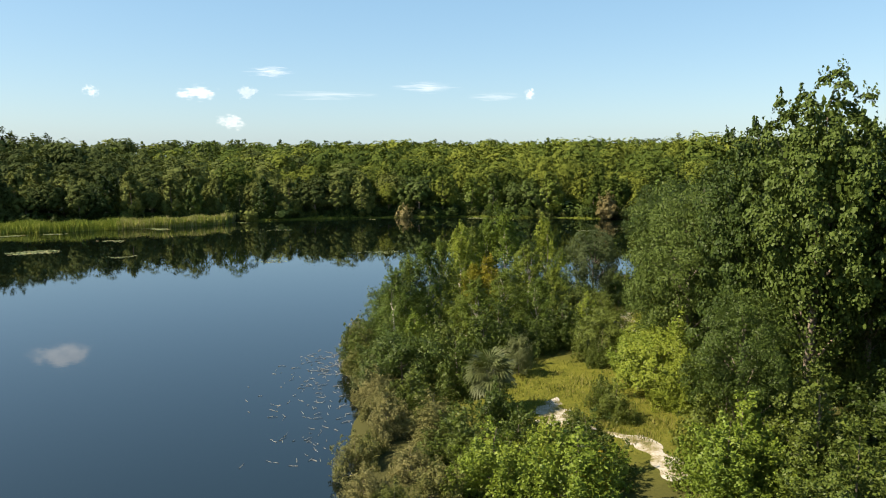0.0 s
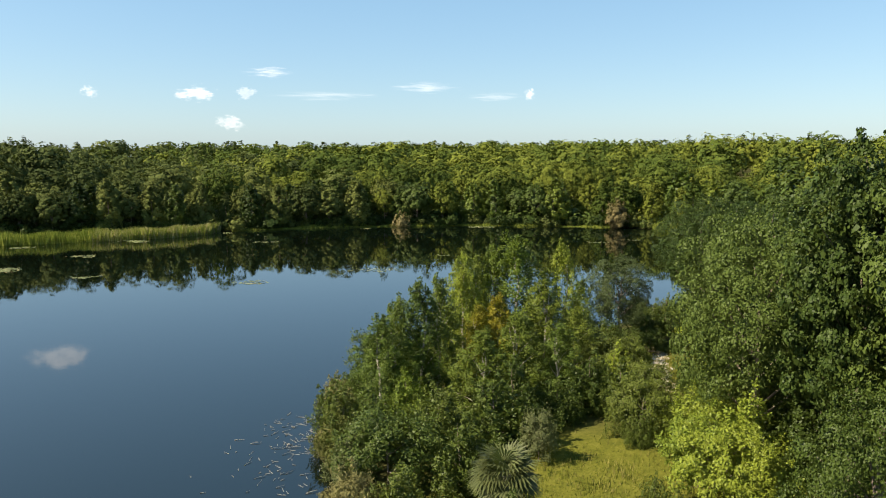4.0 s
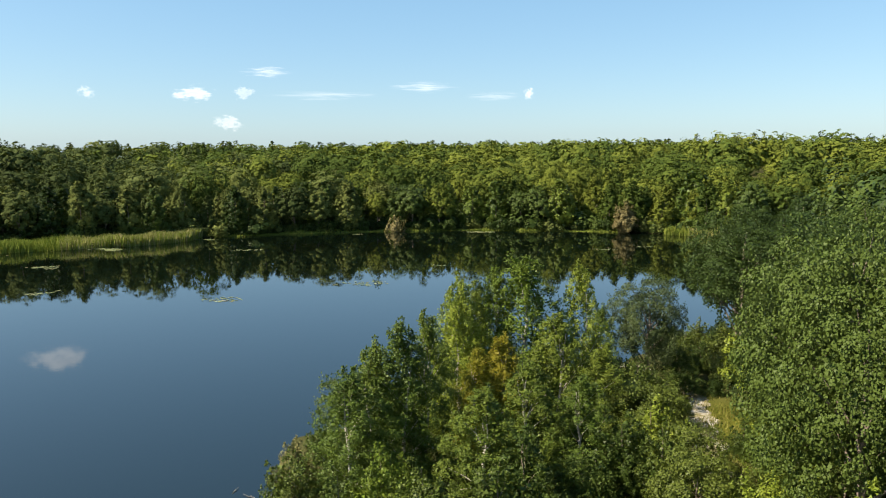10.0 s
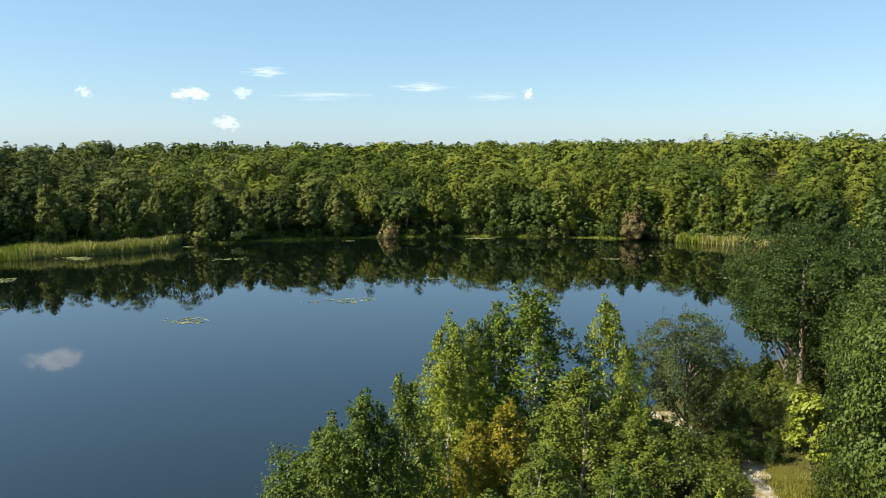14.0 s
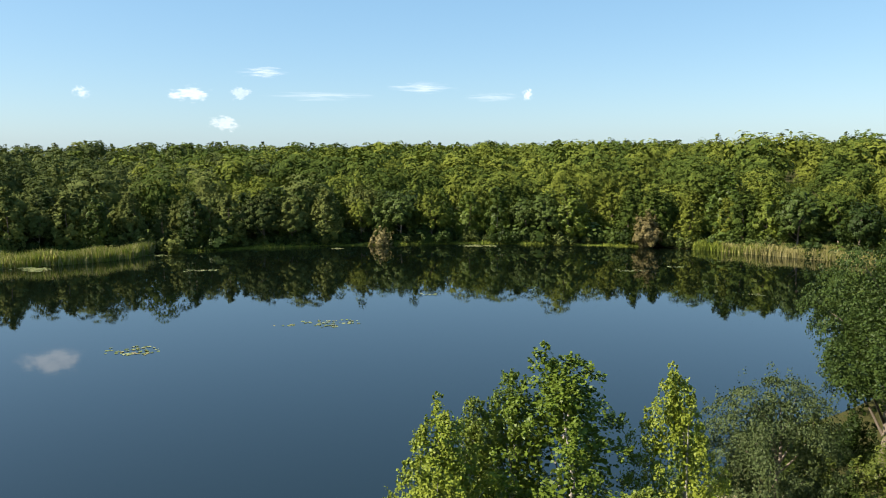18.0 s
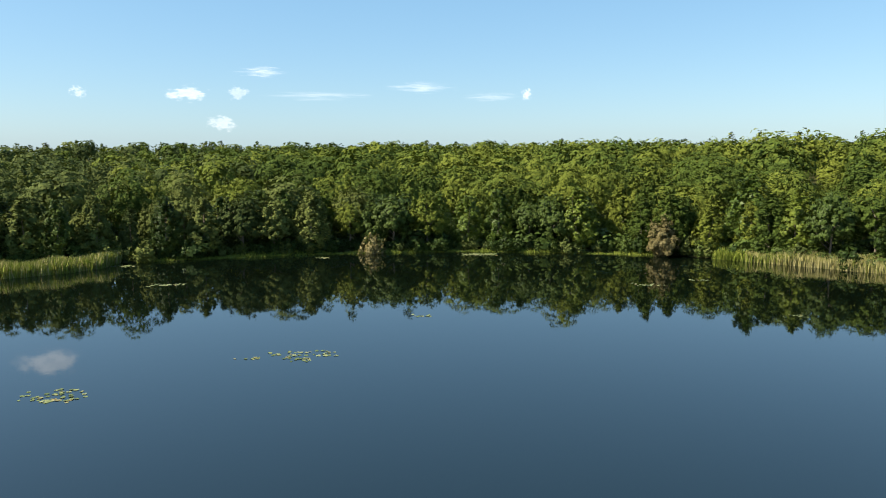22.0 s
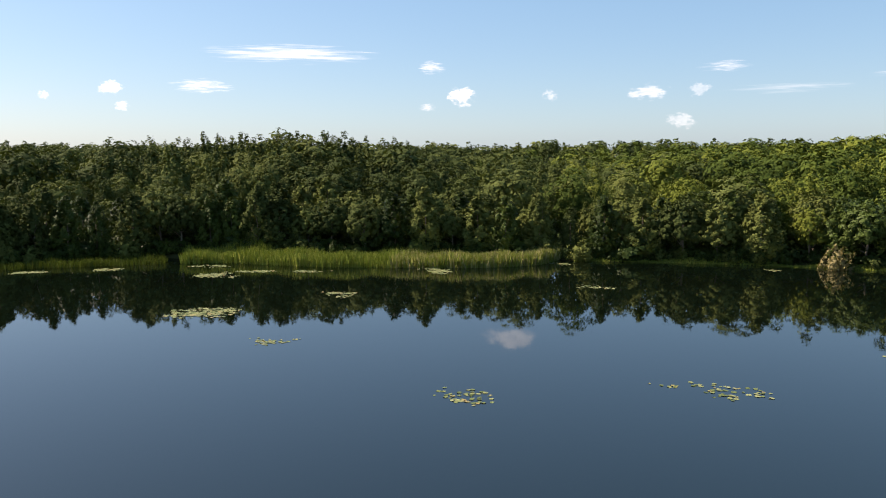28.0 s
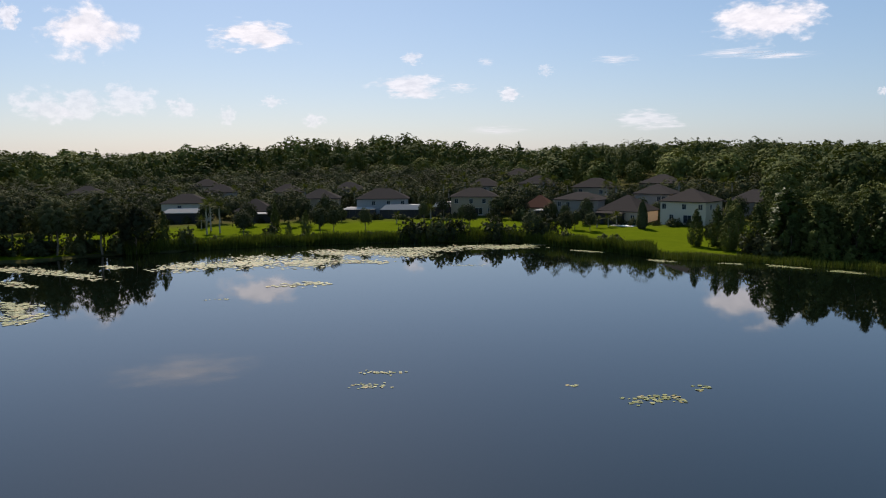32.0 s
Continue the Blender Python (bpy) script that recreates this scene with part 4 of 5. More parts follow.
for offset, gap in ((3.4, 5.6), (9.0, 6.0)):
    for x, y in along_shore(offset, gap):
        if near_west(x, y):
            continue
        shade, stand = rng.random(), 0.5 + 0.5 * math.sin(x * 0.11) * math.sin(y * 0.09 + 1)
        gums, oaks = (WEST_GUMS, WEST_OAKS) if x < -18 + rng.normal() * 20 else (EAST_GUMS, EAST_OAKS)
        if shade < 0.52:
            pick(gums).plant("sweetgum_tree", x, y, rng.uniform(7.2, 11.6) + 3.5 * stand + offset * 0.15, "pointed green sweetgum in the wood at the lake's edge", "trees along the far shore", rng.uniform(0.95, 1.45))
        elif shade < 0.92:
            pick(oaks).plant("oak_tree", x, y, rng.uniform(8.5, 11.0) + 3.0 * stand, "rounded dark green oak in the wood at the lake's edge", "trees along the far shore", rng.uniform(0.8, 1.05))
for x, y in along_shore(1.3, 4.0):
    if not near_west(x, y):
        pick(SHORE_BUSHES).plant("shrub", x, y, rng.uniform(1.8, 4.6), "low dark shrub overhanging the water", "shrubs along the far shore", rng.uniform(0.9, 1.4), "shrub")
BROWN_TREE.plant("willow_tree", 46.4, 221.5, 8.8, "bushy willow with tan, half-dead leaves", "", 0.88)
pick(BROWN_BUSHES).plant("shrub", -13.0, 227.5, 4.8, "brown withered shrub at the water's edge", "", 0.9, "shrub")


def flat_crowns(kind, height, radius, count, leaf, seeds, share, shoots=0.0, fill=0.45, cut=0.0):
    """Leaf arrays and heights of crowns for the woods; below the share cut of their height, where neighbours hide them, they are bare."""
    out = []
    for s in seeds:
        verts = crown(kind, height, radius, count, leaf, s, form=1.0, shoots=shoots, inside=0, toss=0.32, share=share, far_off=True, fill=fill)[0][0]
        keep = verts.reshape(-1, 3, 3)[:, :, 2].mean(1) > cut * height
        out.append((verts.reshape(-1, 3, 3)[keep].reshape(-1, 3), height))
    return out


NEAR_WOOD = flat_crowns("oak", 12, 4.5, 2200, 0.35, (101, 102, 103), 0.6) + flat_crowns("cone", 12, 3.0, 1400, 0.33, (104, 105), 0.6)
MID_WOOD = flat_crowns("oak", 12, 4.8, 720, 0.6, (111, 112, 113), 0.45, cut=0.3) + flat_crowns("cone", 12, 3.2, 520, 0.53, (114,), 0.5, cut=0.3)
FAR_WOOD = flat_crowns("oak", 13, 5.6, 260, 1.08, (121, 122, 123, 124), 0.3, cut=0.4) + flat_crowns("cone", 14, 4.0, 190, 0.95, (125, 126), 0.3, cut=0.4)
RIDGE_WOOD = flat_crowns("oak", 14, 7.4, 190, 1.65, (151, 152, 153), 0.25, cut=0.4) + flat_crowns("cone", 15, 5.0, 140, 1.4, (154, 155), 0.25, cut=0.4)
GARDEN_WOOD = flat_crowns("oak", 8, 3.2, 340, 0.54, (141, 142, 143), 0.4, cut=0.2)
SCRUB = flat_crowns("thicket", 3.4, 2.2, 380, 0.32, (171, 172, 173), 0.8, 0.2, 0.2)
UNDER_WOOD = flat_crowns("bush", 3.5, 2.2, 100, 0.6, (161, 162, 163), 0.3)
PINE_WOOD = flat_crowns("cone", 17, 2.9, 540, 0.6, (131, 132, 133), 0.6)


def fill_woods():
    r = np.random.default_rng(99)
    for name, s0, s1, gap, kinds, low, high, words in (
            ("near_woods", 13, 62, 9.0, NEAR_WOOD, 7.5, 17.5, "dense mixed green wood behind the shore"),
            ("mid_woods", 62, 240, 11.0, MID_WOOD, 8.0, 19.0, "rolling canopy of mixed green wood"),
            ("far_woods", 240, 480, 15.0, FAR_WOOD, 10.0, 20.5, "wooded slopes beyond the lake"),
            ("far_woods", 480, 820, 27.0, RIDGE_WOOD, 12.0, 22.0, "distant wooded ridge on the skyline")):
        p = scatter(-900, 750, -420, 1250, gap, r)
        s = shore_distance(p[:, 0], p[:, 1])
        ok = (s > s0) & (s < s1) & seen_side(p[:, 0], p[:, 1])
        ok &= ~suburb(p[:, 0], p[:, 1])
        ok &= ~((p[:, 0] > -15) & (p[:, 1] < 125))
        p = p[ok]
        h = low + (high - low) * r.beta(1.3, 1.3, len(p)) * (1 + 0.25 * np.sin(p[:, 0] * 0.045) * np.sin(p[:, 1] * 0.038))
        h = h * np.where(r.random(len(p)) < 0.05, 1.1, 1.0)
        wide, west = r.uniform(0.75, 1.2, len(p)), np.degrees(np.arctan2(2 - p[:, 0], p[:, 1] - 77)) > 20 + r.normal(0, 6, len(p))
        h = np.minimum(h, high * 1.02)
        woods(name, p[~west], h[~west], wide[~west], kinds, WOOD_LEAF, words)
        # trees towards the sun's side take the greyed backlit leaf colour
        woods(name, p[west], h[west], wide[west], kinds, BACKLIT_LEAF, words.replace("mixed green", "dark green"))
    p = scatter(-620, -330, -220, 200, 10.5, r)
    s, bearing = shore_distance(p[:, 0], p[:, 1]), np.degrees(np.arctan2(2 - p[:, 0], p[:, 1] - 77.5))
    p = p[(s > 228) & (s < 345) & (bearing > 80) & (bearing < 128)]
    woods("west_woods", p, r.uniform(5.0, 9.5, len(p)), r.uniform(1.1, 1.5, len(p)), MID_WOOD, BACKLIT_LEAF, "wooded slope rising behind the houses, leaves greyed as backlit")
    p = np.array([q for q in along_shore(1.6, 2.8) + along_shore(4.5, 3.4) if not near_west(*q)])
    woods("shore_scrub", p, r.uniform(1.6, 3.8, len(p)), r.uniform(0.9, 1.3, len(p)), SCRUB, OAK_LEAF, "low dark scrub overhanging the far bank")
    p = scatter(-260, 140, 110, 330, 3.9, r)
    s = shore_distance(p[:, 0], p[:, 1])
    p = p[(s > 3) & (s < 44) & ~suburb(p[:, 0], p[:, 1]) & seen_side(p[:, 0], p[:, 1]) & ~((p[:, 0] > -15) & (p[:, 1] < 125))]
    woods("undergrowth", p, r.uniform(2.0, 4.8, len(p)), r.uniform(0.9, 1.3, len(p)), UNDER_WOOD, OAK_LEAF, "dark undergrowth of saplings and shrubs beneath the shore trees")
    p = scatter(-250, -95, 195, 330, 7.0, r)
    p = p[(bump_at(p[:, 0], p[:, 1], -172, 250, 34) > 0.3) & (shore_distance(p[:, 0], p[:, 1]) > 30)]
    woods("pine_woods", p, r.uniform(13, 19, len(p)), r.uniform(0.8, 1.1, len(p)), PINE_WOOD, BACKLIT_LEAF, "slender light green trees rising over the wooded rise")
    p = scatter(30, 120, 60, 130, 6.0, r)
    p = p[(shore_distance(p[:, 0], p[:, 1]) > 4) & (p[:, 0] > 40) & (p[:, 0] < 0.75 * p[:, 1] + 20)]
    woods("near_woods", p, r.uniform(12, 19, len(p)), r.uniform(0.8, 1.1, len(p)), NEAR_WOOD, OAK_LEAF, "tall mixed wood on the east bank")


fill_woods()


# ---- reeds ----
def reed_bed(name, line, depth, count, height, material, label):
    """Upright blades and seed heads in a belt: line is its lake edge, depth how far it reaches back from the water."""
    r = np.random.default_rng(count)
    pts = np.array(line, float)
    leg = np.r_[0, np.cumsum(np.hypot(*np.diff(pts, axis=0).T))]
    u = r.uniform(0, leg[-1], count)
    x, y = np.interp(u, leg, pts[:, 0]), np.interp(u, leg, pts[:, 1])
    back = np.stack([x - CENTRE[0], y - CENTRE[1]], 1)
    back = unit(back)
    d = depth * r.random(count) ** 0.8 * (0.8 + 0.35 * np.sin(u * 0.35) * np.sin(u * 0.11 + 1))
    x, y = x + back[:, 0] * d, y + back[:, 1] * d
    z = np.maximum(ground_height(x, y), -0.3)
    h = height * r.uniform(0.65, 1.15, count) * (0.9 + 0.16 * np.sin(x * 0.5) * np.sin(y * 0.43))
    a = r.uniform(0, 2 * math.pi, count)
    w = r.uniform(0.03, 0.075, count)
    lean = r.normal(0, 0.12, (count, 2)) * h[:, None]
    sx, sy = np.cos(a) * w, np.sin(a) * w
    base = np.stack([x, y, z], 1)
    verts = np.stack([base + np.stack([-sx, -sy, 0 * x], 1), base + np.stack([sx, sy, 0 * x], 1),
                      base + np.stack([sx * 0.9 + lean[:, 0] * 0.4, sy * 0.9 + lean[:, 1] * 0.4, h * 0.6], 1),
                      base + np.stack([lean[:, 0], lean[:, 1], h], 1)], 1).reshape(-1, 3)
    ob = link_mesh(name, verts, np.arange(4 * count).reshape(-1, 4), material, layers={"tint": np.repeat(r.random(count) * 0.6, 4)})
    return tagged(ob, label, "reeds", "", "stuff")


WEST_REEDS = [(-60, 205), (-64, 199), (-70, 194), (-82, 187.5), (-92, 182), (-103, 178.5), (-112, 176.5), (-120, 171)]
reed_bed("reed_bed", WEST_REEDS, 13, 21000, 2.8, REED_LEAF, "broad belt of green cattail reeds in shallow water")
reed_bed("reed_bed", WEST_REEDS[:4], 12, 4500, 2.9, DRY_REED, "straw-coloured reed heads at the end of the reed belt")
# the next three belts use the reed colour darkened for backlight
reed_bed("reed_bed", [(-122, 169), (-128, 163), (-138, 152), (-148, 137), (-152, 124), (-155, 120)], 6, 6500, 1.9, BACKLIT_REED, "thin belt of green reeds under the shore trees")
reed_bed("reed_bed", [(-155, 121), (-166, 113), (-176, 105), (-183, 99), (-187, 90)], 6, 12000, 3.2, BACKLIT_REED, "green reeds below the lawn, coloured dark as backlit")
reed_bed("reed_bed", [(-187, 90), (-188, 70), (-185, 52), (-180, 35), (-174, 20), (-165, 6)], 4, 12000, 2.9, BACKLIT_REED, "rough reedy margin below the gardens")
reed_bed("reed_bed", [(55, 217.5), (66, 209), (76, 199.5), (86, 190.5), (95, 180)], 9, 24000, 2.1, REED_LEAF, "belt of yellow-green reeds on the east shore")
reed_bed("reed_bed", [(60, 214), (76, 199), (90, 187)], 9, 20000, 2.3, DRY_REED, "straw-coloured reeds on the east shore")
reed_bed("reed_bed", [(45, 223), (27, 227), (8, 230), (-9, 228), (-24, 225), (-40, 220), (-57, 213)], 3.6, 18000, 0.6, REED_LEAF, "low bright green water weeds along the far bank")


# ---- lily pads ----
def pad_mesh(seed):
    """A round floating leaf with a notch, slightly dished."""
    r = np.random.default_rng(seed)
    a = np.linspace(0.25, 2 * math.pi - 0.25, 11)
    rim = np.stack([np.cos(a), np.sin(a), 0.05 + 0.05 * np.sin(a * 3 + seed)], 1) * (1 + r.normal(0, 0.05, 11))[:, None]
    verts = np.concatenate([[(0.15, 0, 0.02)], rim])
    return verts, np.array([(0, k, k + 1) for k in range(1, 11)])


PAD_SHAPES = [pad_mesh(s) for s in range(4)]
PAD_MESHES = []
for shape in PAD_SHAPES:
    me = bpy.data.meshes.new("pad")
    fill_mesh(me, *shape)
    me.materials.append(PAD)
    PAD_MESHES.append(me)


def blob_places(cx, cy, long, wide, turn, count, r, clumps=7):
    """Places in a ragged patch made of a few clumps."""
    t = radians(turn)
    seeds = np.stack([r.uniform(-0.5, 0.5, clumps) * long * 0.85, r.uniform(-0.5, 0.5, clumps) * wide * 0.8], 1)
    p = seeds[r.integers(clumps, size=count)] + r.normal(0, 1, (count, 2)) * (long * 0.08 + 0.15, wide * 0.12 + 0.15)
    return np.stack([cx + p[:, 0] * math.cos(t) - p[:, 1] * math.sin(t), cy + p[:, 0] * math.sin(t) + p[:, 1] * math.cos(t)], 1)


def lily_patch(cx, cy, long, wide, turn, count, size):
    r = np.random.default_rng(int(abs(cx * 31 + cy * 17)))
    root = thing("lily_pads", cx, cy, 0.012, 0, "loose patch of floating green and yellow lily pads", "lily pads", "lily pad patches on the lake")
    for x, y in blob_places(0, 0, long, wide, turn, count, r):
        ob = new("pad", PAD_MESHES[r.integers(4)])
        ob.parent = root
        k = size * r.uniform(0.6, 1.25)
        ob.matrix_basis = pose(x, y, r.uniform(0, 0.02), r.uniform(-4, 4), r.uniform(-4, 4), r.uniform(0, 360)) @ Matrix.Scale(k, 4)


def lily_mat(rows, size, label):
    """Crowded pads that nobody could count."""
    r = np.random.default_rng(len(rows) * 7)
    verts, faces, base = [], [], 0
    for cx, cy, long, wide, turn, count in rows:
        p = blob_places(cx, cy, long, wide, turn, count, r, 14)
        for x, y in p:
            if shore_distance(x, y) > -0.3:
                continue
            v, f = PAD_SHAPES[r.integers(4)]
            a, k = r.uniform(0, 2 * math.pi), size * r.uniform(0.6, 1.3)
            c, s = math.cos(a) * k, math.sin(a) * k
            verts.append(np.stack([v[:, 0] * c - v[:, 1] * s + x, v[:, 0] * s + v[:, 1] * c + y, v[:, 2] * k + r.uniform(0.01, 0.05)], 1))
            faces.append(f + base)
            base += len(v)
    ob = link_mesh("lily_mat", np.concatenate(verts), np.concatenate(faces), PAD)
    tagged(ob, label, "lily pads", "", "stuff")


for row in ((-31.5, 130.7, 5.0, 3.0, 20, 57, 0.20), (-12.6, 144.2, 5.6, 4.0, -10, 57, 0.20), (-17.7, 143.0, 2.6, 0.7, 5, 11, 0.18), (-0.6, 163.6, 2.2, 1.0, 0, 15, 0.18),
            (-41.7, 187.5, 5.2, 3.4, 0, 50, 0.21), (34.3, 187.4, 4.2, 2.6, 0, 37, 0.20), (46.6, 163.1, 2.4, 1.4, 0, 17, 0.18), (43.9, 191.6, 2.6, 1.6, 0, 17, 0.20),
            (-57.6, 209.3, 4.4, 2.4, 0, 42, 0.21), (-21.7, 220.3, 3.4, 2.2, 0, 32, 0.21), (-71.4, 162.7, 6.6, 4.2, 10, 87, 0.21), (-58.3, 136.5, 5.6, 3.0, 30, 55, 0.18),
            (-62.0, 95.6, 7.4, 2.6, 95, 75, 0.18), (-65.0, 100.3, 1.6, 1.6, 0, 12, 0.20), (-66.2, 70.2, 1.6, 4.8, 0, 32, 0.18), (-70.6, 70.6, 1.2, 4.0, 0, 27, 0.18),
            (-65.9, 88.9, 1.0, 1.0, 0, 7, 0.18), (-110.3, 42.4, 1.5, 3.0, 0, 12, 0.2), (-145.7, 81.1, 3.0, 8.0, 0, 32, 0.21)):
    lily_patch(*row)
lily_mat([(-75.6, 190.9, 13, 4.0, -28, 330), (-78.5, 142.9, 8.5, 5.5, 30, 300), (-101.8, 166, 8.5, 5.0, 30, 230), (-100, 172, 8, 3, 30, 120), (-112, 172, 7, 2.4, 30, 100), (9.8, 225.5, 8, 3.6, 0, 190), (-91, 176.5, 6, 2.5, 25, 90),
          (-125, 159, 5, 3, 40, 110), (-134, 150, 7, 2.5, 50, 120), (-141, 142, 7, 2.2, 50, 120), (-146, 133, 4, 2, 60, 60), (-151, 121, 6, 2.5, 60, 90), (-168, 108, 8, 3, 50, 150)], 0.24,
         "crowded mats of lily pads near the bank")
lily_mat([(-153, 42, 30, 20, 82, 1100), (-167, 62, 34, 16, 86, 1200), (-176, 80, 34, 9, 95, 700), (-146, 27, 12, 12, 60, 420), (-139, 2, 34, 5, 62, 420), (-126, 2, 20, 3, 62, 130), (-106, 13, 14, 5, 60, 150),
          (-97, 20, 8, 6, 60, 110), (-145, 12, 8, 4, 60, 80), (-124, 53, 5, 9, 0, 90), (-152, 60, 7, 10, 0, 160), (-179, 95, 18, 5, 120, 300)], 0.34,
         "broad silvery carpet of lily pads below the gardens")

# ---- the garden suburb on the west shore ----
STUCCO = {key: solid_material("stucco_" + key, dark, light, 1.2, 0.9, 0.15, shine=0.05) for key, dark, light in (
    ("white", (0.435, 0.377, 0.290), (0.536, 0.478, 0.377)), ("cream", (0.435, 0.334, 0.232), (0.536, 0.420, 0.304)), ("grey", (0.189, 0.174, 0.152), (0.261, 0.239, 0.210)),
    ("tan", (0.246, 0.196, 0.145), (0.319, 0.261, 0.189)), ("blue", (0.217, 0.217, 0.217), (0.290, 0.290, 0.290)))}
SHINGLE = {key: solid_material("shingle_" + key, dark, light, 3.0, 0.95, 0.5, shine=0.0) for key, dark, light in (
    ("brown", (0.024, 0.0215, 0.020), (0.040, 0.037, 0.035)), ("grey", (0.022, 0.021, 0.020), (0.038, 0.036, 0.035)), ("rust", (0.045, 0.026, 0.018), (0.07, 0.04, 0.03)),
    ("pale", (0.20, 0.20, 0.20), (0.30, 0.30, 0.29)))}
TRIM = solid_material("white_trim", (0.36, 0.34, 0.30), (0.46, 0.44, 0.40), 2.0, 0.7, shine=0.1)
SCREEN = solid_material("dark_screen", (0.018, 0.018, 0.020), (0.035, 0.035, 0.036), 5.0, 0.6)
METAL = solid_material("bronze_metal", (0.05, 0.045, 0.04), (0.09, 0.08, 0.07), 4.0, 0.45, metallic=0.6)
CONCRETE = solid_material("concrete", (0.42, 0.40, 0.37), (0.56, 0.54, 0.50), 1.5, 0.9, 0.2)


def glass_material():
    n = Nodes("window_glass")
    tone = n.ramp(n.noise(position(n), 0.8, 2), [(0.3, (0.015, 0.020, 0.026)), (0.7, (0.04, 0.05, 0.06))])
    return n.finish(n.add("ShaderNodeBsdfPrincipled", {"Base Color": tone, "Roughness": 0.06, "IOR": 1.5}).outputs[0])


GLASS = glass_material()


def box(bm, x0, x1, y0, y1, z0, z1):
    v = [bm.verts.new(p) for p in ((x0, y0, z0), (x1, y0, z0), (x1, y1, z0), (x0, y1, z0), (x0, y0, z1), (x1, y0, z1), (x1, y1, z1), (x0, y1, z1))]
    for f in ((0, 3, 2, 1), (4, 5, 6, 7), (0, 1, 5, 4), (1, 2, 6, 5), (2, 3, 7, 6), (3, 0, 4, 7)):
        bm.faces.new([v[k] for k in f])


def wall_box(w, d, height):
    """Outer walls with thickness, open above."""
    bm = bmesh.new()
    t = 0.25
    box(bm, d / 2 - t, d / 2, -w / 2, w / 2, -0.6, height)
    box(bm, -d / 2, -d / 2 + t, -w / 2, w / 2, -0.6, height)
    box(bm, -d / 2 + t, d / 2 - t, -w / 2, -w / 2 + t, -0.6, height)
    box(bm, -d / 2 + t, d / 2 - t, w / 2 - t, w / 2, -0.6, height)
    return bm


def hip_roof(w, d, low, rise, over=0.5):
    """Hipped roof with eaves, a fascia edge and a ridge along the longer side."""
    bm = bmesh.new()
    a, b = d / 2 + over, w / 2 + over
    half = max(0.3, abs(b - a))
    ridge = ((0, -half), (0, half)) if b >= a else ((-half, 0), (half, 0))
    corners = ((-a, -b), (a, -b), (a, b), (-a, b))
    base = [bm.verts.new((x, y, low - 0.2)) for x, y in corners]
    eave = [bm.verts.new((x, y, low)) for x, y in corners]
    top = [bm.verts.new((x, y, low + rise)) for x, y in ridge]
    bm.faces.new(base[::-1])
    for k in range(4):
        j = (k + 1) % 4
        bm.faces.new((base[k], base[j], eave[j], eave[k]))
    if b >= a:
        bm.faces.new((eave[0], eave[1], top[0]))
        bm.faces.new((eave[1], eave[2], top[1], top[0]))
        bm.faces.new((eave[2], eave[3], top[1]))
        bm.faces.new((eave[3], eave[0], top[0], top[1]))
    else:
        bm.faces.new((eave[0], eave[1], top[1], top[0]))
        bm.faces.new((eave[1], eave[2], top[1]))
        bm.faces.new((eave[2], eave[3], top[0], top[1]))
        bm.faces.new((eave[3], eave[0], top[0]))
    return bm


def opening(name, root, side, along, low, wide, high, w, d):
    """A window or glazed door set on a wall: frame and pane. side: front (+x) or right (+y) or left (-y)."""
    frame_bm, pane_bm = bmesh.new(), bmesh.new()
    t = 0.09

    def put(bm, u0, u1, z0, z1, near, far):
        if side == "front":
            box(bm, d / 2 + near, d / 2 + far, along + u0, along + u1, z0, z1)
        elif side == "right":
            box(bm, along + u0, along + u1, w / 2 + near, w / 2 + far, z0, z1)
        else:
            box(bm, along + u0, along + u1, -w / 2 - far, -w / 2 - near, z0, z1)

    for u0, u1, z0, z1 in ((-wide / 2 - t, -wide / 2, low - t, low + high + t), (wide / 2, wide / 2 + t, low - t, low + high + t),
                           (-wide / 2, wide / 2, low - t, low), (-wide / 2, wide / 2, low + high, low + high + t), (-0.03, 0.03, low, low + high)):
        put(frame_bm, u0, u1, z0, z1, 0.004, 0.07)
    put(pane_bm, -wide / 2, wide / 2, low, low + high, 0.004, 0.03)
    frame_ob = part(name, frame_bm, TRIM, root)
    part("pane", pane_bm, GLASS, frame_ob, "dark reflecting glass pane")


def house(x, y, turn, w, d, eave, rise, stucco, shingle, label, front=(), right=(), left=(), doors=(), wing=None):
    """A stuccoed house under a hipped roof; its front looks along its own +x."""
    root = thing("house", x, y, float(ground_height(x, y)), turn, label, "house", "houses on the west shore")
    part("wall", wall_box(w, d, eave), STUCCO[stucco], root)
    part("roof", hip_roof(w, d, eave + 0.2, rise), SHINGLE[shingle], root, shingle + " shingled hipped roof")
    for along, low in front:
        opening("window", root, "front", along, low, 1.1, 1.4, w, d)
    for along, low in right:
        opening("window", root, "right", along, low, 0.9, 1.3, w, d)
    for along, low in left:
        opening("window", root, "left", along, low, 0.9, 1.3, w, d)
    for along, wide in doors:
        opening("glazed_door", root, "front", along, 0.15, wide, 2.1, w, d)
    if wing:
        out, wide, shift, height, lift, tone = wing
        bm = bmesh.new()
        box(bm, d / 2 + 0.01, d / 2 + out, shift - wide / 2, shift + wide / 2, -0.5, height)
        part("lanai", bm, SCREEN, root, "dark screened back porch")
        bm = hip_roof(wide, out, height + 0.1, lift, 0.4)
        bmesh.ops.translate(bm, verts=bm.verts, vec=(d / 2 + out / 2, shift, 0.2))
        part("porch_roof", bm, SHINGLE[tone], root)
    bm = bmesh.new()
    for u, v in ((-0.8, w * 0.12), (0.4, -w * 0.1)):
        box(bm, u - 0.12, u + 0.12, v - 0.12, v + 0.12, eave + rise * 0.55, eave + rise * 0.95)
    part("vent_pipe", bm, METAL, root)
    return root


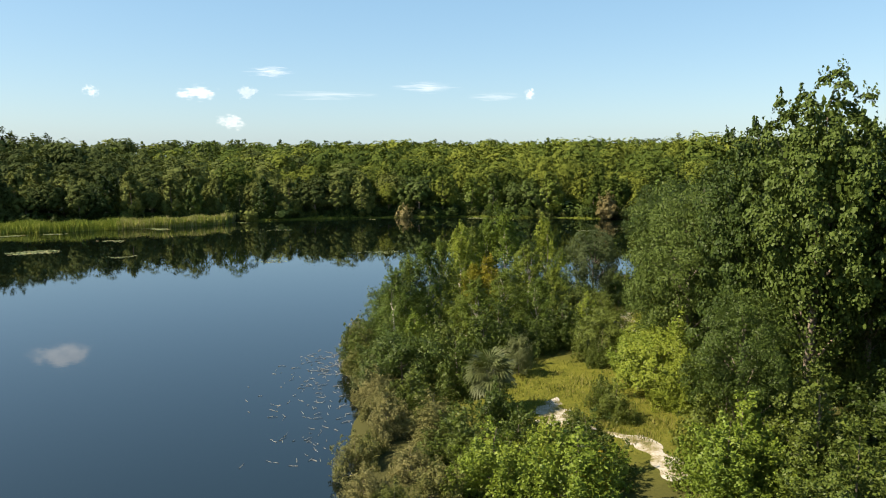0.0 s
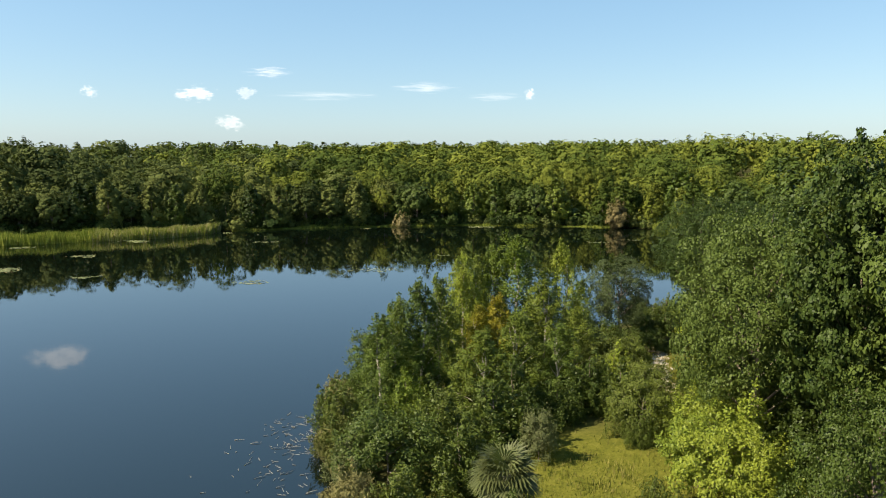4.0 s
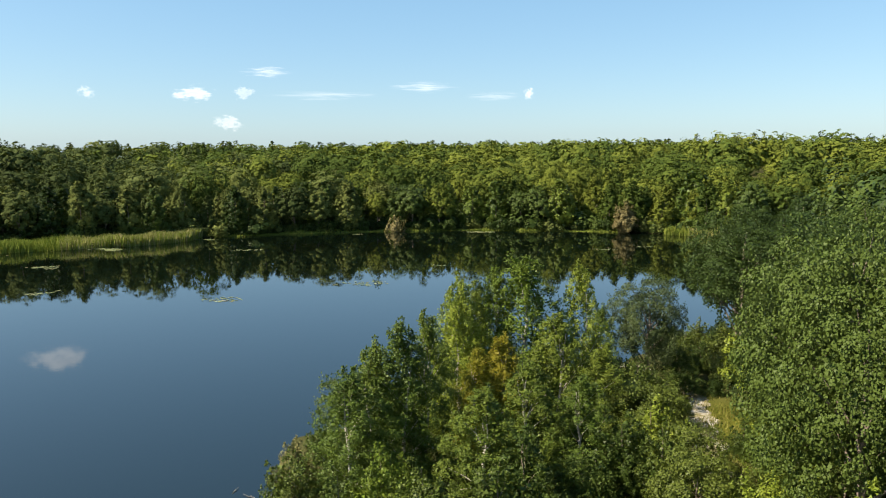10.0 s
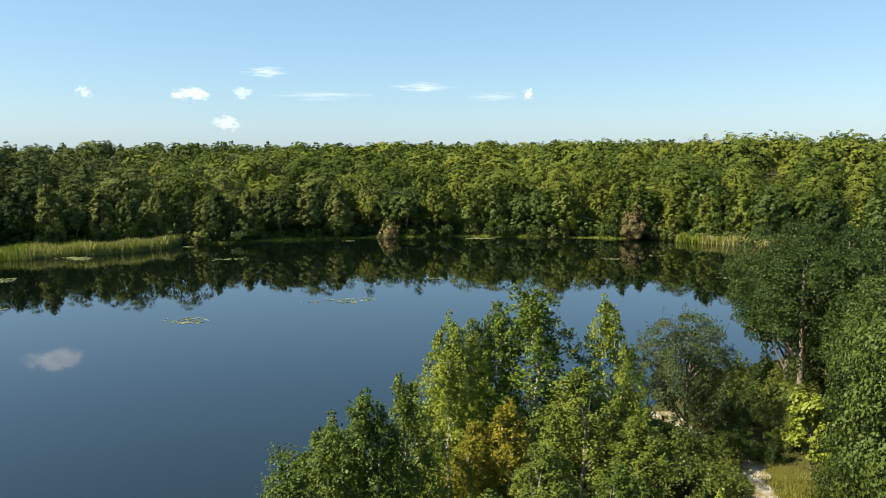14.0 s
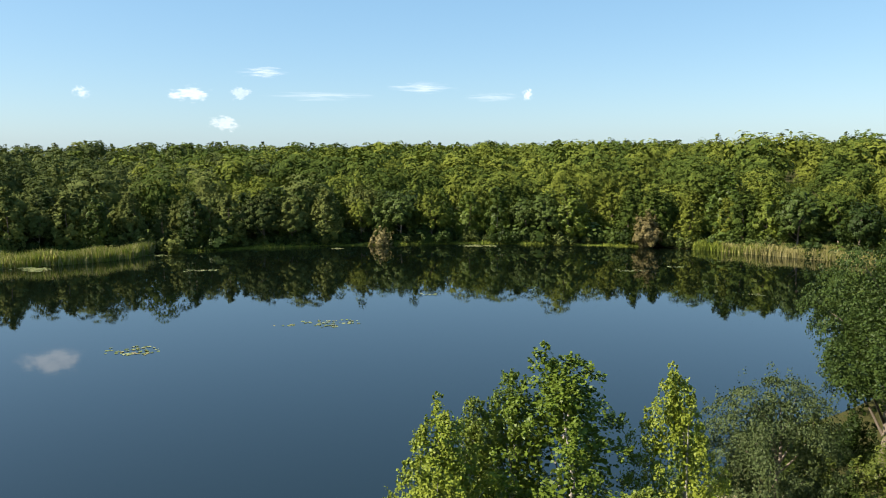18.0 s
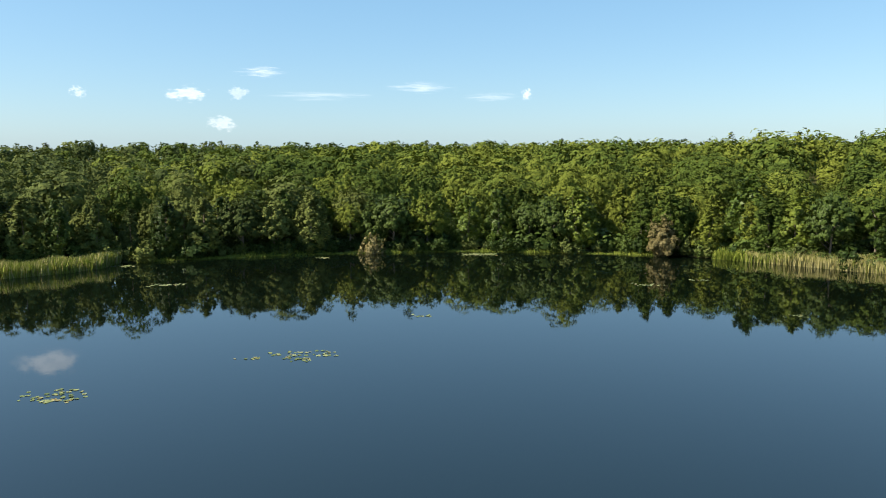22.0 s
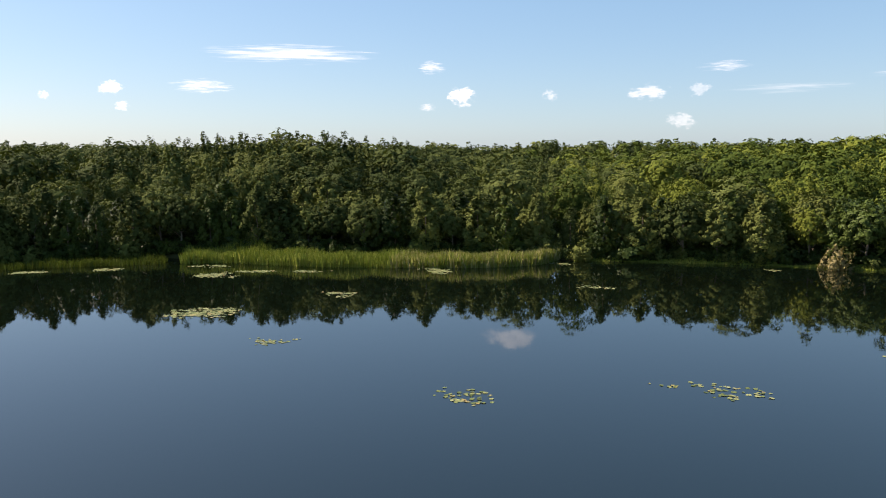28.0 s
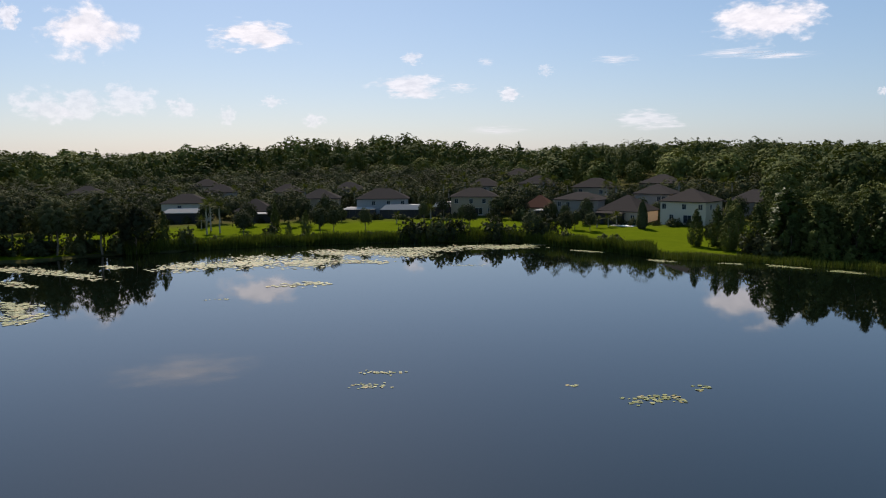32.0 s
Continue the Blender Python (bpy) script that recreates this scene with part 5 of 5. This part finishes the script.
def pool_cage(x, y, turn, w, d, height, rise, label):
    """Screened pool enclosure: bronze posts and beams, dark mesh walls and a pale mansard roof."""
    root = thing("pool_enclosure", x, y, float(ground_height(x, y)), turn, label, "pool enclosure", "pool enclosures in the gardens")
    bm = bmesh.new()
    box(bm, -d / 2, d / 2, -w / 2, w / 2, -0.4, height)
    part("screen", bm, SCREEN, root, "dark mesh screen")
    for k in range(6):
        v = -w / 2 + w * k / 5
        bm = bmesh.new()
        box(bm, d / 2 + 0.01, d / 2 + 0.09, v - 0.04, v + 0.04, -0.4, height)
        part("post", bm, METAL, root)
    bm = bmesh.new()
    ring = []
    for inset, z in ((0.0, height), (min(w, d) * 0.22, height + rise)):
        a, b = d / 2 + 0.1 - inset, w / 2 + 0.1 - inset
        ring.append([bm.verts.new(p) for p in ((-a, -b, z), (a, -b, z), (a, b, z), (-a, b, z))])
    for k in range(4):
        j = (k + 1) % 4
        bm.faces.new((ring[0][k], ring[0][j], ring[1][j], ring[1][k]))
    bm.faces.new(ring[1])
    bm.faces.new(ring[0][::-1])
    part("roof", bm, SHINGLE["pale"], root, "pale mesh mansard roof")


house(-212.8, 146.3, -40, 13.0, 12.0, 5.9, 3.3, "white", "brown", "white two-storey stucco house with a brown hipped roof beside the lawn",
      [(-5.4, 3.9), (0.4, 3.9), (5.0, 3.9), (-3.2, 0.9)], [(2.5, 3.9), (-2.0, 3.9)], (), [(1.4, 2.2), (4.3, 2.2)])
house(-221.5, 130.5, -40, 13.0, 12.5, 3.2, 4.4, "cream", "brown", "low cream house with a broad brown roof and screened porch", [(4.6, 0.9)], [(2.0, 0.9)], (), (), (3.4, 8.0, -2.0, 2.6, 0.5, "brown"))
house(-236.0, 143.0, -35, 11.0, 11.0, 6.0, 2.8, "grey", "grey", "grey two-storey house with a grey roof behind the white house", [(2.5, 4.0), (3.9, 4.0)], [(0, 4.0)])
house(-233.5, 119.0, -30, 14.0, 11.0, 5.4, 2.2, "grey", "grey", "grey two-storey house with a long grey roof", [(-5.2, 3.4), (-2.4, 3.4), (4.6, 3.4)], (), [(0, 3.4)])
house(-262.0, 129.0, -25, 14.0, 11.0, 6.0, 3.0, "tan", "brown", "brown-roofed house in the second row", [(-4, 4.0), (3, 4.0)])
house(-236.0, 106.5, -20, 9.0, 9.0, 3.2, 3.6, "tan", "rust", "low house with a rust-coloured roof", [(-2, 0.9), (2, 0.9)], (), (), (), (2.4, 4.0, 2.0, 2.4, 0.3, "pale"))
house(-251.0, 86.5, -4, 15.0, 11.0, 5.8, 2.7, "tan", "brown", "tan two-storey house with a brown roof", [(-5.8, 3.8), (-1.0, 3.8), (3.2, 3.8), (6.2, 3.8), (5.0, 0.8)], (), (), [(1.5, 2.4)])
house(-257.5, 55.5, 2, 17.0, 12.0, 5.8, 3.2, "blue", "grey", "grey-blue two-storey house with a grey hipped roof", [(-3.0, 3.8), (2.0, 3.8), (6.8, 3.8)], (), [(-2, 3.8), (2, 3.8)])
house(-243.0, -6.5, 8, 14.0, 11.0, 5.6, 2.8, "white", "grey", "white house with a grey roof and bluish gable wall", [(-1.5, 3.6), (5.2, 3.6)], (), [(0, 3.6)], [(4.0, 2.2)], (3.6, 12.0, 0.0, 2.7, 1.4, "pale"))
house(-243.0, 15.5, 8, 12.0, 11.0, 3.3, 3.6, "tan", "brown", "low tan-roofed house with a pale lanai roof", [(-3, 0.9)], (), (), (), (3.2, 6.0, 3.0, 2.6, 0.3, "pale"))
house(-239.0, -51.0, 20, 10.0, 10.0, 3.4, 3.4, "tan", "brown", "low house with a tan roof behind shore trees", [(-2, 0.9), (2, 0.9)])
house(-217.0, 166.0, -42, 13.0, 11.0, 3.6, 3.4, "grey", "grey", "grey-roofed house half hidden by shore trees", [(-3, 0.9), (3, 0.9)])
for hx, hy, turn, tone, shade in ((-292, -62, 20, "grey", "grey"), (-298, -12, 12, "grey", "grey"), (-300, 14, 8, "tan", "brown"), (-304, 38, 5, "grey", "grey"),
                                  (-296, 92, -6, "grey", "brown"), (-288, 112, -14, "tan", "grey"), (-344, 110, -12, "cream", "brown"), 
                                  (-338, -30, 12, "tan", "brown"), (-258, 34, 4, "tan", "grey"), (-262, 152, -34, "tan", "brown")):
    house(hx, hy, turn, 13.0, 11.0, 5.8, 2.9, tone, shade, "house with a " + ("dark brown" if shade == "brown" else "grey") + " roof among garden trees", [(-3.5, 3.8), (0.5, 3.8), (4.0, 3.8)])
pool_cage(-251.0, 62.6, -2, 14.4, 8.0, 2.7, 1.5, "screened pool enclosure with a pale domed top")
pool_cage(-252.5, 77.5, -4, 10.0, 8.0, 2.7, 1.6, "smaller screened pool enclosure with a pale top")
pool_cage(-250.5, 48.2, 2, 10.5, 6.0, 2.8, 0.6, "flat-topped screened lanai behind the lawn")

bm = bmesh.new()
box(bm, -2.2, 2.2, -3.4, 3.4, -0.1, 0.12)
slab = part("patio", bm, CONCRETE, None)
slab.matrix_world = pose(-210.5, 127.0, float(ground_height(-210.5, 127.0)), 0, 0, -40)
tagged(slab, "pale concrete garden patio on the lawn", "patio", kind="structure")


# ---- palms, cypress and garden trees ----
def frond_arrays(length, sag, r, leaflets=13, width=0.34):
    """One feather or fan frond that arches out along +x."""
    u = np.linspace(0.12, 1, leaflets)
    spine = np.stack([u * length, 0 * u, length * (0.55 * u - sag * u * u)], 1)
    rows = []
    for k, p in enumerate(spine):
        reach = length * width * math.sin(math.pi * min(0.95, 0.2 + 0.75 * u[k]))
        for side in (-1, 1):
            end = p + np.array([reach * 0.55, side * reach, -reach * 0.35 + r.normal() * 0.03])
            w = length * 0.035
            rows.append(np.stack([p, p + (w, 0, 0.02), end, p + (-w * 0.4, 0, 0.0)]))
    return np.concatenate(rows)


def fan_arrays(length, r, leaflets=18):
    """One fan frond: a stalk along +x that ends in spread, drooping leaflets."""
    stalk = length * 0.5
    rows = [np.array([(0, -0.02, 0), (stalk, -0.015, 0.04), (stalk, 0.015, 0.04), (0, 0.02, 0)])]
    for a in np.linspace(-2.0, 2.0, leaflets):
        reach = length * (0.62 - 0.08 * abs(a)) * r.uniform(0.9, 1.1)
        way, side = np.array((math.cos(a), math.sin(a), 0.0)), np.array((-math.sin(a), math.cos(a), 0.0))
        root = np.array((stalk, 0, 0.04))
        half = root + way * reach * 0.6 + (0, 0, 0.05)
        rows.append(np.stack([root, half + side * length * 0.028, root + way * reach + (0, 0, -0.12 * length), half - side * length * 0.028]))
    return np.concatenate(rows)


def palm_meshes(height, length, fronds, seed, girth, material=PALM_LEAF, fan=False):
    r = np.random.default_rng(seed)
    verts = []
    for k in range(fronds):
        a = k * 2.399 + r.normal() * 0.2
        lift = radians(78 - 112 * (k / fronds) + r.normal() * 6)
        f = fan_arrays(length * r.uniform(0.85, 1.1), r) if fan else frond_arrays(length * r.uniform(0.85, 1.1), 0.55, r)
        c, s = math.cos(lift - 0.35), math.sin(lift - 0.35)
        x, z = f[:, 0] * c - f[:, 2] * s, f[:, 0] * s + f[:, 2] * c
        verts.append(np.stack([x * math.cos(a) - f[:, 1] * math.sin(a), x * math.sin(a) + f[:, 1] * math.cos(a), z + height], 1))
    verts = np.concatenate(verts)
    leaf = bpy.data.meshes.new("fronds")
    fill_mesh(leaf, verts, np.arange(len(verts)).reshape(-1, 4), {"tint": np.zeros(len(verts))})
    leaf.materials.append(material)
    stem = bpy.data.meshes.new("trunk")
    fill_mesh(stem, *limb_arrays([((0, 0, -0.3), (0.05, 0, height * 0.5), girth * 1.15, girth), ((0.05, 0, height * 0.5), (0, 0, height + 0.1), girth, girth * 1.1)], 8))
    stem.materials.append(PALE_BARK)
    return stem, leaf


def plant_palm(meshes, x, y, scale, label, group="palms in the gardens"):
    root = thing("palm_tree", x, y, float(ground_height(x, y)), rng.uniform(0, 360), label, "palm", group, scale=scale)
    for key, me in zip(("trunk", "fronds"), meshes):
        new(key, me).parent = root


PALMS = [palm_meshes(6.6, 1.9, 24, s, 0.17) for s in (1, 2, 3)]
SHORT_PALMS = [palm_meshes(2.4, 1.9, 20, s, 0.16) for s in (4, 5)]
PALMETTO = palm_meshes(2.3, 1.5, 64, 6, 0.22, GREY_LEAF, True)
plant_palm(PALMETTO, 2.9, 50.2, 1.25, "stout cabbage palm with a round head of grey-green fans", "")
for x, y, k in ((-203.7, 11.9, 1.2), (-210.8, 10.8, 1.2), (-207, 14.5, 1.1), (-262, 78, 1.2), (-268, 88, 1.2), (-272, 112, 1.25), (-275, 116, 1.2), (-245, 129, 1.25), (-243, 131.5, 1.2), (-279, 60, 1.25),
                (-281, 30, 1.2), (-284, 24, 1.2), (-270, 44, 1.15), (-277, 0, 1.2), (-272, -20, 1.2), (-268, -26, 1.2), (-282, -36, 1.15), (-276, 100, 1.2), (-266, 96, 1.2), (-240, 151, 1.3), (-226, 160, 1.3), (-230, 164, 1.2),
                (-310, 100, 1.3), (-315, 52, 1.2), (-312, 2, 1.3), (-258, -38, 1.2), (-254, 104, 1.2), (-263, 70, 1.1), (-318, 78, 1.2), (-322, 84, 1.3), (-290, 76, 1.2), (-285, 84, 1.3), (-256, 118, 1.2)):
    plant_palm(PALMS[rng.integers(3)], x, y, k, "tall cabbage palm with a shaggy round head")
for x, y, k in ((-208.9, 122.1, 1.0), (-210.8, 124.8, 1.1), (-209.0, 119.0, 0.9), (-228, 62, 1.0), (-241, 72, 1.3), (-216, 6.4, 1.0)):
    plant_palm(SHORT_PALMS[rng.integers(2)], x, y, k, "short bushy garden palm on the lawn")

r_cypress = np.random.default_rng(77)
high = r_cypress.uniform(0.1, 7.3, 5200)
turn = r_cypress.uniform(0, 2 * math.pi, 5200)
reach = 1.5 * np.minimum(1, (high + 1.2) / 2.2) * (1 - (high / 7.5) ** 2.4) ** 0.6 * (1 + 0.07 * np.sin(3 * turn + high)) * r_cypress.uniform(0.82, 1.04, 5200)
where = np.stack([reach * np.cos(turn), reach * np.sin(turn), high], 1)
keep, faces = leaves(where, where * (1, 1, 0) + (0, 0, 0.5) + r_cypress.normal(size=where.shape) * 0.4, 0.22, r_cypress)
cypress_crown = bpy.data.meshes.new("crown")
fill_mesh(cypress_crown, keep, faces, {"tint": np.zeros(len(keep))})
cypress_crown.materials.append(BACKLIT_GARDEN_LEAF)
root = thing("cypress_tree", -202.6, 129.9, float(ground_height(-202.6, 129.9)), 0, "dark slender cypress standing alone on the lawn", "tree")
new("crown", cypress_crown).parent = root
link_mesh("trunk", *limb_arrays([((0, 0, -0.3), (0, 0, 3), 0.14, 0.08)]), BARK, root)

GARDEN_TREES = [
    # x, y, height, width, model: single trees on the lawns and the thickets at the water
    (-194.0, 24.4, 7.6, 0.95, FAR_OAKS), (-219, 5.5, 3.2, 0.9, FAR_BUSHES), (-192.6, 32.1, 4.2, 0.9, FAR_BUSHES), (-193, 36.4, 4.4, 0.8, FAR_GUMS), (-199.3, 43.4, 8.2, 0.8, FAR_OAKS), (-203.6, 46.5, 8.0, 0.75, FAR_OAKS),
    (-209.7, 54.3, 6.8, 0.75, FAR_OAKS), (-198.9, 39.7, 6.6, 0.9, FAR_GUMS), (-190.8, 67.8, 6.4, 1.0, FAR_BUSHES), (-190.4, 71.0, 5.4, 1.0, FAR_BUSHES), (-190.4, 75.4, 6.8, 1.0, FAR_BUSHES), (-190.6, 79.7, 6.4, 1.0, FAR_BUSHES),
    (-220.3, 83.9, 7.0, 0.85, FAR_OAKS), (-190.0, 89.5, 6.4, 1.0, FAR_BUSHES), (-187.5, 98.5, 7.8, 0.9, FAR_OAKS), (-187.4, 102.4, 6.8, 1.0, FAR_BUSHES), (-196.7, 108.4, 6.6, 0.9, FAR_OAKS), (-188, 94, 5.0, 1.0, FAR_BUSHES),
    (-207, 112.5, 5.6, 0.9, FAR_OAKS), (-203, 116.0, 5.4, 1.0, FAR_OAKS), (-212, 105, 6.4, 0.8, FAR_OAKS), (-184.6, 142, 3.8, 0.9, FAR_BUSHES),
    (-157, 146.5, 9.5, 1.0, FAR_GUMS), (-154, 150.5, 10.5, 1.0, FAR_GUMS), (-160, 151.5, 9.0, 0.95, FAR_OAKS), (-151.5, 147.0, 8.6, 1.0, FAR_GUMS), (-163, 148, 8.0, 0.9, FAR_OAKS), (-150, 153, 11.0, 1.0, FAR_GUMS), (-167, 153, 7.5, 0.9, FAR_OAKS), (-156, 141.5, 5.5, 1.1, FAR_BUSHES), (-152.5, 143.5, 5.0, 1.1, FAR_BUSHES),
    (-172, 134.5, 8.6, 0.85, FAR_GUMS), (-168, 138, 9.4, 0.9, FAR_GUMS), (-162.9, 138.9, 9.0, 1.0, FAR_GUMS), (-160.6, 144.1, 10.4, 1.0, FAR_GUMS), (-170, 143, 9.6, 1.0, FAR_GUMS), (-177, 142, 6.5, 0.9, FAR_OAKS),
    (-162.6, -18, 13.6, 0.9, FAR_OAKS), (-161.8, -7.7, 13.0, 0.9, FAR_OAKS), (-164.1, 1.2, 14.2, 0.9, FAR_OAKS), (-167.2, 7.4, 12.0, 0.8, FAR_OAKS), (-172.5, 11.8, 8.6, 0.8, FAR_GUMS), (-170, -13, 13.0, 0.8, FAR_OAKS),
    (-175, 15.8, 5.6, 1.0, FAR_BUSHES), (-172, -2, 13.0, 0.9, FAR_OAKS), (-176, 6, 9.5, 0.9, FAR_OAKS), (-158, -25, 12.5, 0.9, FAR_OAKS), (-155, -33, 12, 0.9, FAR_OAKS), (-212, 20, 6.0, 0.8, FAR_OAKS), (-224, 30, 7.5, 0.8, FAR_OAKS), (-219, 27, 7.8, 0.7, FAR_GUMS),
    (-166, -4, 6.0, 1.2, FAR_BUSHES), (-163, -12, 6.0, 1.2, FAR_BUSHES), (-160, -20, 6.0, 1.2, FAR_BUSHES), (-169, 4, 6.0, 1.2, FAR_BUSHES), (-171, 9, 5.0, 1.2, FAR_BUSHES), (-176, -8, 11, 0.9, FAR_OAKS), (-180, 0, 10, 0.9, FAR_OAKS), (-182, -12, 11, 0.9, FAR_OAKS),
    (-186, -22, 12, 0.9, FAR_OAKS), (-176, -20, 13, 0.9, FAR_OAKS), (-190, -4, 9, 0.9, FAR_OAKS), (-196, -30, 12, 0.9, FAR_OAKS), (-210, -34, 10, 0.9, FAR_OAKS), (-205, -20, 9, 0.9, FAR_OAKS), (-215, -46, 11, 0.9, FAR_OAKS), (-226, -30, 9, 0.8, FAR_OAKS), (-222, -22, 8, 0.8, FAR_OAKS),
    (-228, 34, 8.0, 0.8, FAR_OAKS), (-236, -25, 7.5, 0.9, FAR_OAKS), (-230, 24, 6.5, 0.9, FAR_OAKS), (-241, 30, 7.5, 0.9, FAR_OAKS), (-237, 44, 5.5, 0.8, FAR_OAKS), (-243, 70, 6.0, 0.7, FAR_OAKS), (-240, 99, 7.0, 0.9, FAR_OAKS), (-229, 100, 5.0, 0.8, FAR_BUSHES), (-222, 112, 5.5, 0.8, FAR_OAKS),
    (-226, 109, 6.0, 0.8, FAR_OAKS), (-232, 127, 6.5, 0.8, FAR_OAKS), (-215, 116, 4.6, 0.8, FAR_OAKS), (-226, 4, 6.2, 0.8, FAR_OAKS), (-232, 82, 5.5, 0.8, FAR_OAKS), (-226, 152, 8.5, 0.9, FAR_OAKS), (-208, 158, 7.0, 0.9, FAR_OAKS), (-199, 152, 8.0, 0.9, FAR_GUMS), (-190, 150, 8.5, 0.9, FAR_GUMS), (-184, 148, 9.0, 0.9, FAR_GUMS), (-232, 70, 6.5, 0.6, FAR_OAKS), (-246, 96, 7, 0.8, FAR_OAKS), (-233, 92, 5.4, 0.8, FAR_BUSHES), (-241, 38, 8.5, 0.8, FAR_OAKS),
]
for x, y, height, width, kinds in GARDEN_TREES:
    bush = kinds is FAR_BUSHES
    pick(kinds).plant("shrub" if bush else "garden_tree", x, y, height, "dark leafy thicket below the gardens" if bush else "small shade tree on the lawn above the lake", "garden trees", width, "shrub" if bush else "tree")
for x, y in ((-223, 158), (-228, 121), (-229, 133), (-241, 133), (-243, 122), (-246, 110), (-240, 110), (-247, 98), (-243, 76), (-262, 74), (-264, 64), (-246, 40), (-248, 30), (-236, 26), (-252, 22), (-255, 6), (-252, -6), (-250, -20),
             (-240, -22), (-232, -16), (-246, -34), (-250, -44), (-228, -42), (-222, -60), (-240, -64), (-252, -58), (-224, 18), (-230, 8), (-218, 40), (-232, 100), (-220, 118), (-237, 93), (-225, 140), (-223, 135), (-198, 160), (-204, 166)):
    pick(FAR_OAKS).plant("garden_tree", x, y, rng.uniform(5.0, 8.0), "tree close beside the houses, leaves coloured dark as backlit", "garden trees", rng.uniform(0.75, 1.0))
# hedges below the house walls and rough scrub along the water
for ob in [o for o in scene.objects if o.name.split(".")[0] in ("house", "pool_enclosure") and o.location.x > -275]:
    out, along = ob.matrix_world.to_3x3() @ Vector((1, 0, 0)), ob.matrix_world.to_3x3() @ Vector((0, 1, 0))
    for k in range(4):
        spot = ob.location + out * rng.uniform(7.6, 9.6) + along * ((k - 1.5) * 3.6 + rng.uniform(-1.2, 1.2))
        pick(FAR_BUSHES).plant("shrub", spot.x, spot.y, rng.uniform(1.2, 2.8), "clipped dark hedge shrub in front of a house", "hedge shrubs", rng.uniform(1.0, 1.5), "shrub")
for y in np.arange(16, 118, 2.9):
    angle = math.atan2(y - CENTRE[1], -185 - CENTRE[0])
    reach = float(shore_radius(np.array(angle))) + rng.uniform(2.5, 6.5)
    if rng.random() < 0.75:
        pick(FAR_BUSHES).plant("shrub", CENTRE[0] + reach * math.cos(angle), CENTRE[1] + reach * math.sin(angle), rng.uniform(1.3, 3.4), "rough dark scrub at the water below the lawn", "shore scrub", rng.uniform(1.0, 1.6), "shrub")
HOUSE_SPOTS = np.array([(o.location.x, o.location.y) for o in scene.objects if o.name.split(".")[0] in ("house", "pool_enclosure")])


def garden_woods():
    """Trees between and behind the houses."""
    r = np.random.default_rng(5)
    p = scatter(-430, -195, -140, 190, 6.2, r)
    s = shore_distance(p[:, 0], p[:, 1])
    clear = np.min(np.hypot(p[:, None, 0] - HOUSE_SPOTS[None, :, 0], p[:, None, 1] - HOUSE_SPOTS[None, :, 1]), 1)
    in_front = np.array([np.any((HOUSE_SPOTS[:, 0] < a) & (HOUSE_SPOTS[:, 0] > a - 22) & (np.abs(HOUSE_SPOTS[:, 1] - b) < 9)) for a, b in p])
    p = p[suburb(p[:, 0], p[:, 1]) & (s > 56) & (clear > 7.8) & (~in_front | (s > 78))]
    woods("garden_woods", p, r.uniform(5.0, 9.5, len(p)), r.uniform(0.8, 1.15, len(p)), GARDEN_WOOD, BACKLIT_GARDEN_LEAF, "garden trees between the houses, leaves coloured dark as backlit")


garden_woods()

# ---- dry grass round the clearing and the footpath ----
def grass_tufts():
    r = np.random.default_rng(17)
    count = 16000
    spots = np.array([(9, 55, 4.5), (11.5, 47.5, 3.0), (20, 80, 4.0), (17.5, 72.5, 3.0), (18, 88, 3.0)])
    k = r.integers(len(spots), size=count)
    x, y = spots[k, 0] + r.normal(size=count) * spots[k, 2] * 0.7, spots[k, 1] + r.normal(size=count) * spots[k, 2] * 0.7
    base = np.stack([x, y, ground_height(x, y) - 0.02], 1)
    h = r.uniform(0.12, 0.42, count) * (0.5 + 0.5 * np.sin(x * 1.7) * np.sin(y * 1.3)) + 0.08
    a = r.uniform(0, 2 * math.pi, count)
    side = np.stack([np.cos(a), np.sin(a), 0 * a], 1) * 0.03
    tip = base + np.concatenate([r.normal(0, 0.12, (count, 2)) * h[:, None] * 2, h[:, None]], 1)
    verts = np.stack([base - side, base + side, tip], 1).reshape(-1, 3)
    ob = link_mesh("dry_grass", verts, np.arange(3 * count).reshape(-1, 3), GRASS_BLADE, layers={"tint": np.repeat(r.random(count), 3)})
    tagged(ob, "short tufts of dry yellow-green grass in the clearing", "grass", "", "stuff")


GRASS_BLADE = leaf_material("grass_blade", (0.038, 0.051, 0.008), (0.107, 0.123, 0.018), (0.218, 0.193, 0.059), 0.25)
grass_tufts()


# ---- drifting weed and sticks off the west bank of the point ----
def drift():
    r = np.random.default_rng(23)
    rows = []
    for cx, cy, n, spread in ((-9.0, 64.0, 70, 1.3), (-10.6, 66.5, 70, 1.2), (-9.2, 57.0, 30, 1.8), (-7.6, 47.0, 40, 1.8), (-11.5, 61, 30, 2.5), (-9.6, 52.5, 30, 1.8)):
        for _ in range(n):
            x, y = cx + r.normal() * spread, cy + r.normal() * spread * 1.6
            a, long = r.uniform(0, math.pi), r.uniform(0.15, 0.9)
            rows.append(((x, y, 0.01), (x + math.cos(a) * long, y + math.sin(a) * long, 0.03 + 0.05 * r.random()), 0.02, 0.008))
    verts, faces = limb_arrays(rows, 4)
    ob = link_mesh("driftwood", verts, faces, DRIFT)
    tagged(ob, "pale dead twigs and weed floating off the bank", "debris", "", "stuff")


DRIFT = solid_material("bleached_twig", (0.09, 0.085, 0.07), (0.20, 0.19, 0.16), 4.0, 0.85)
drift()
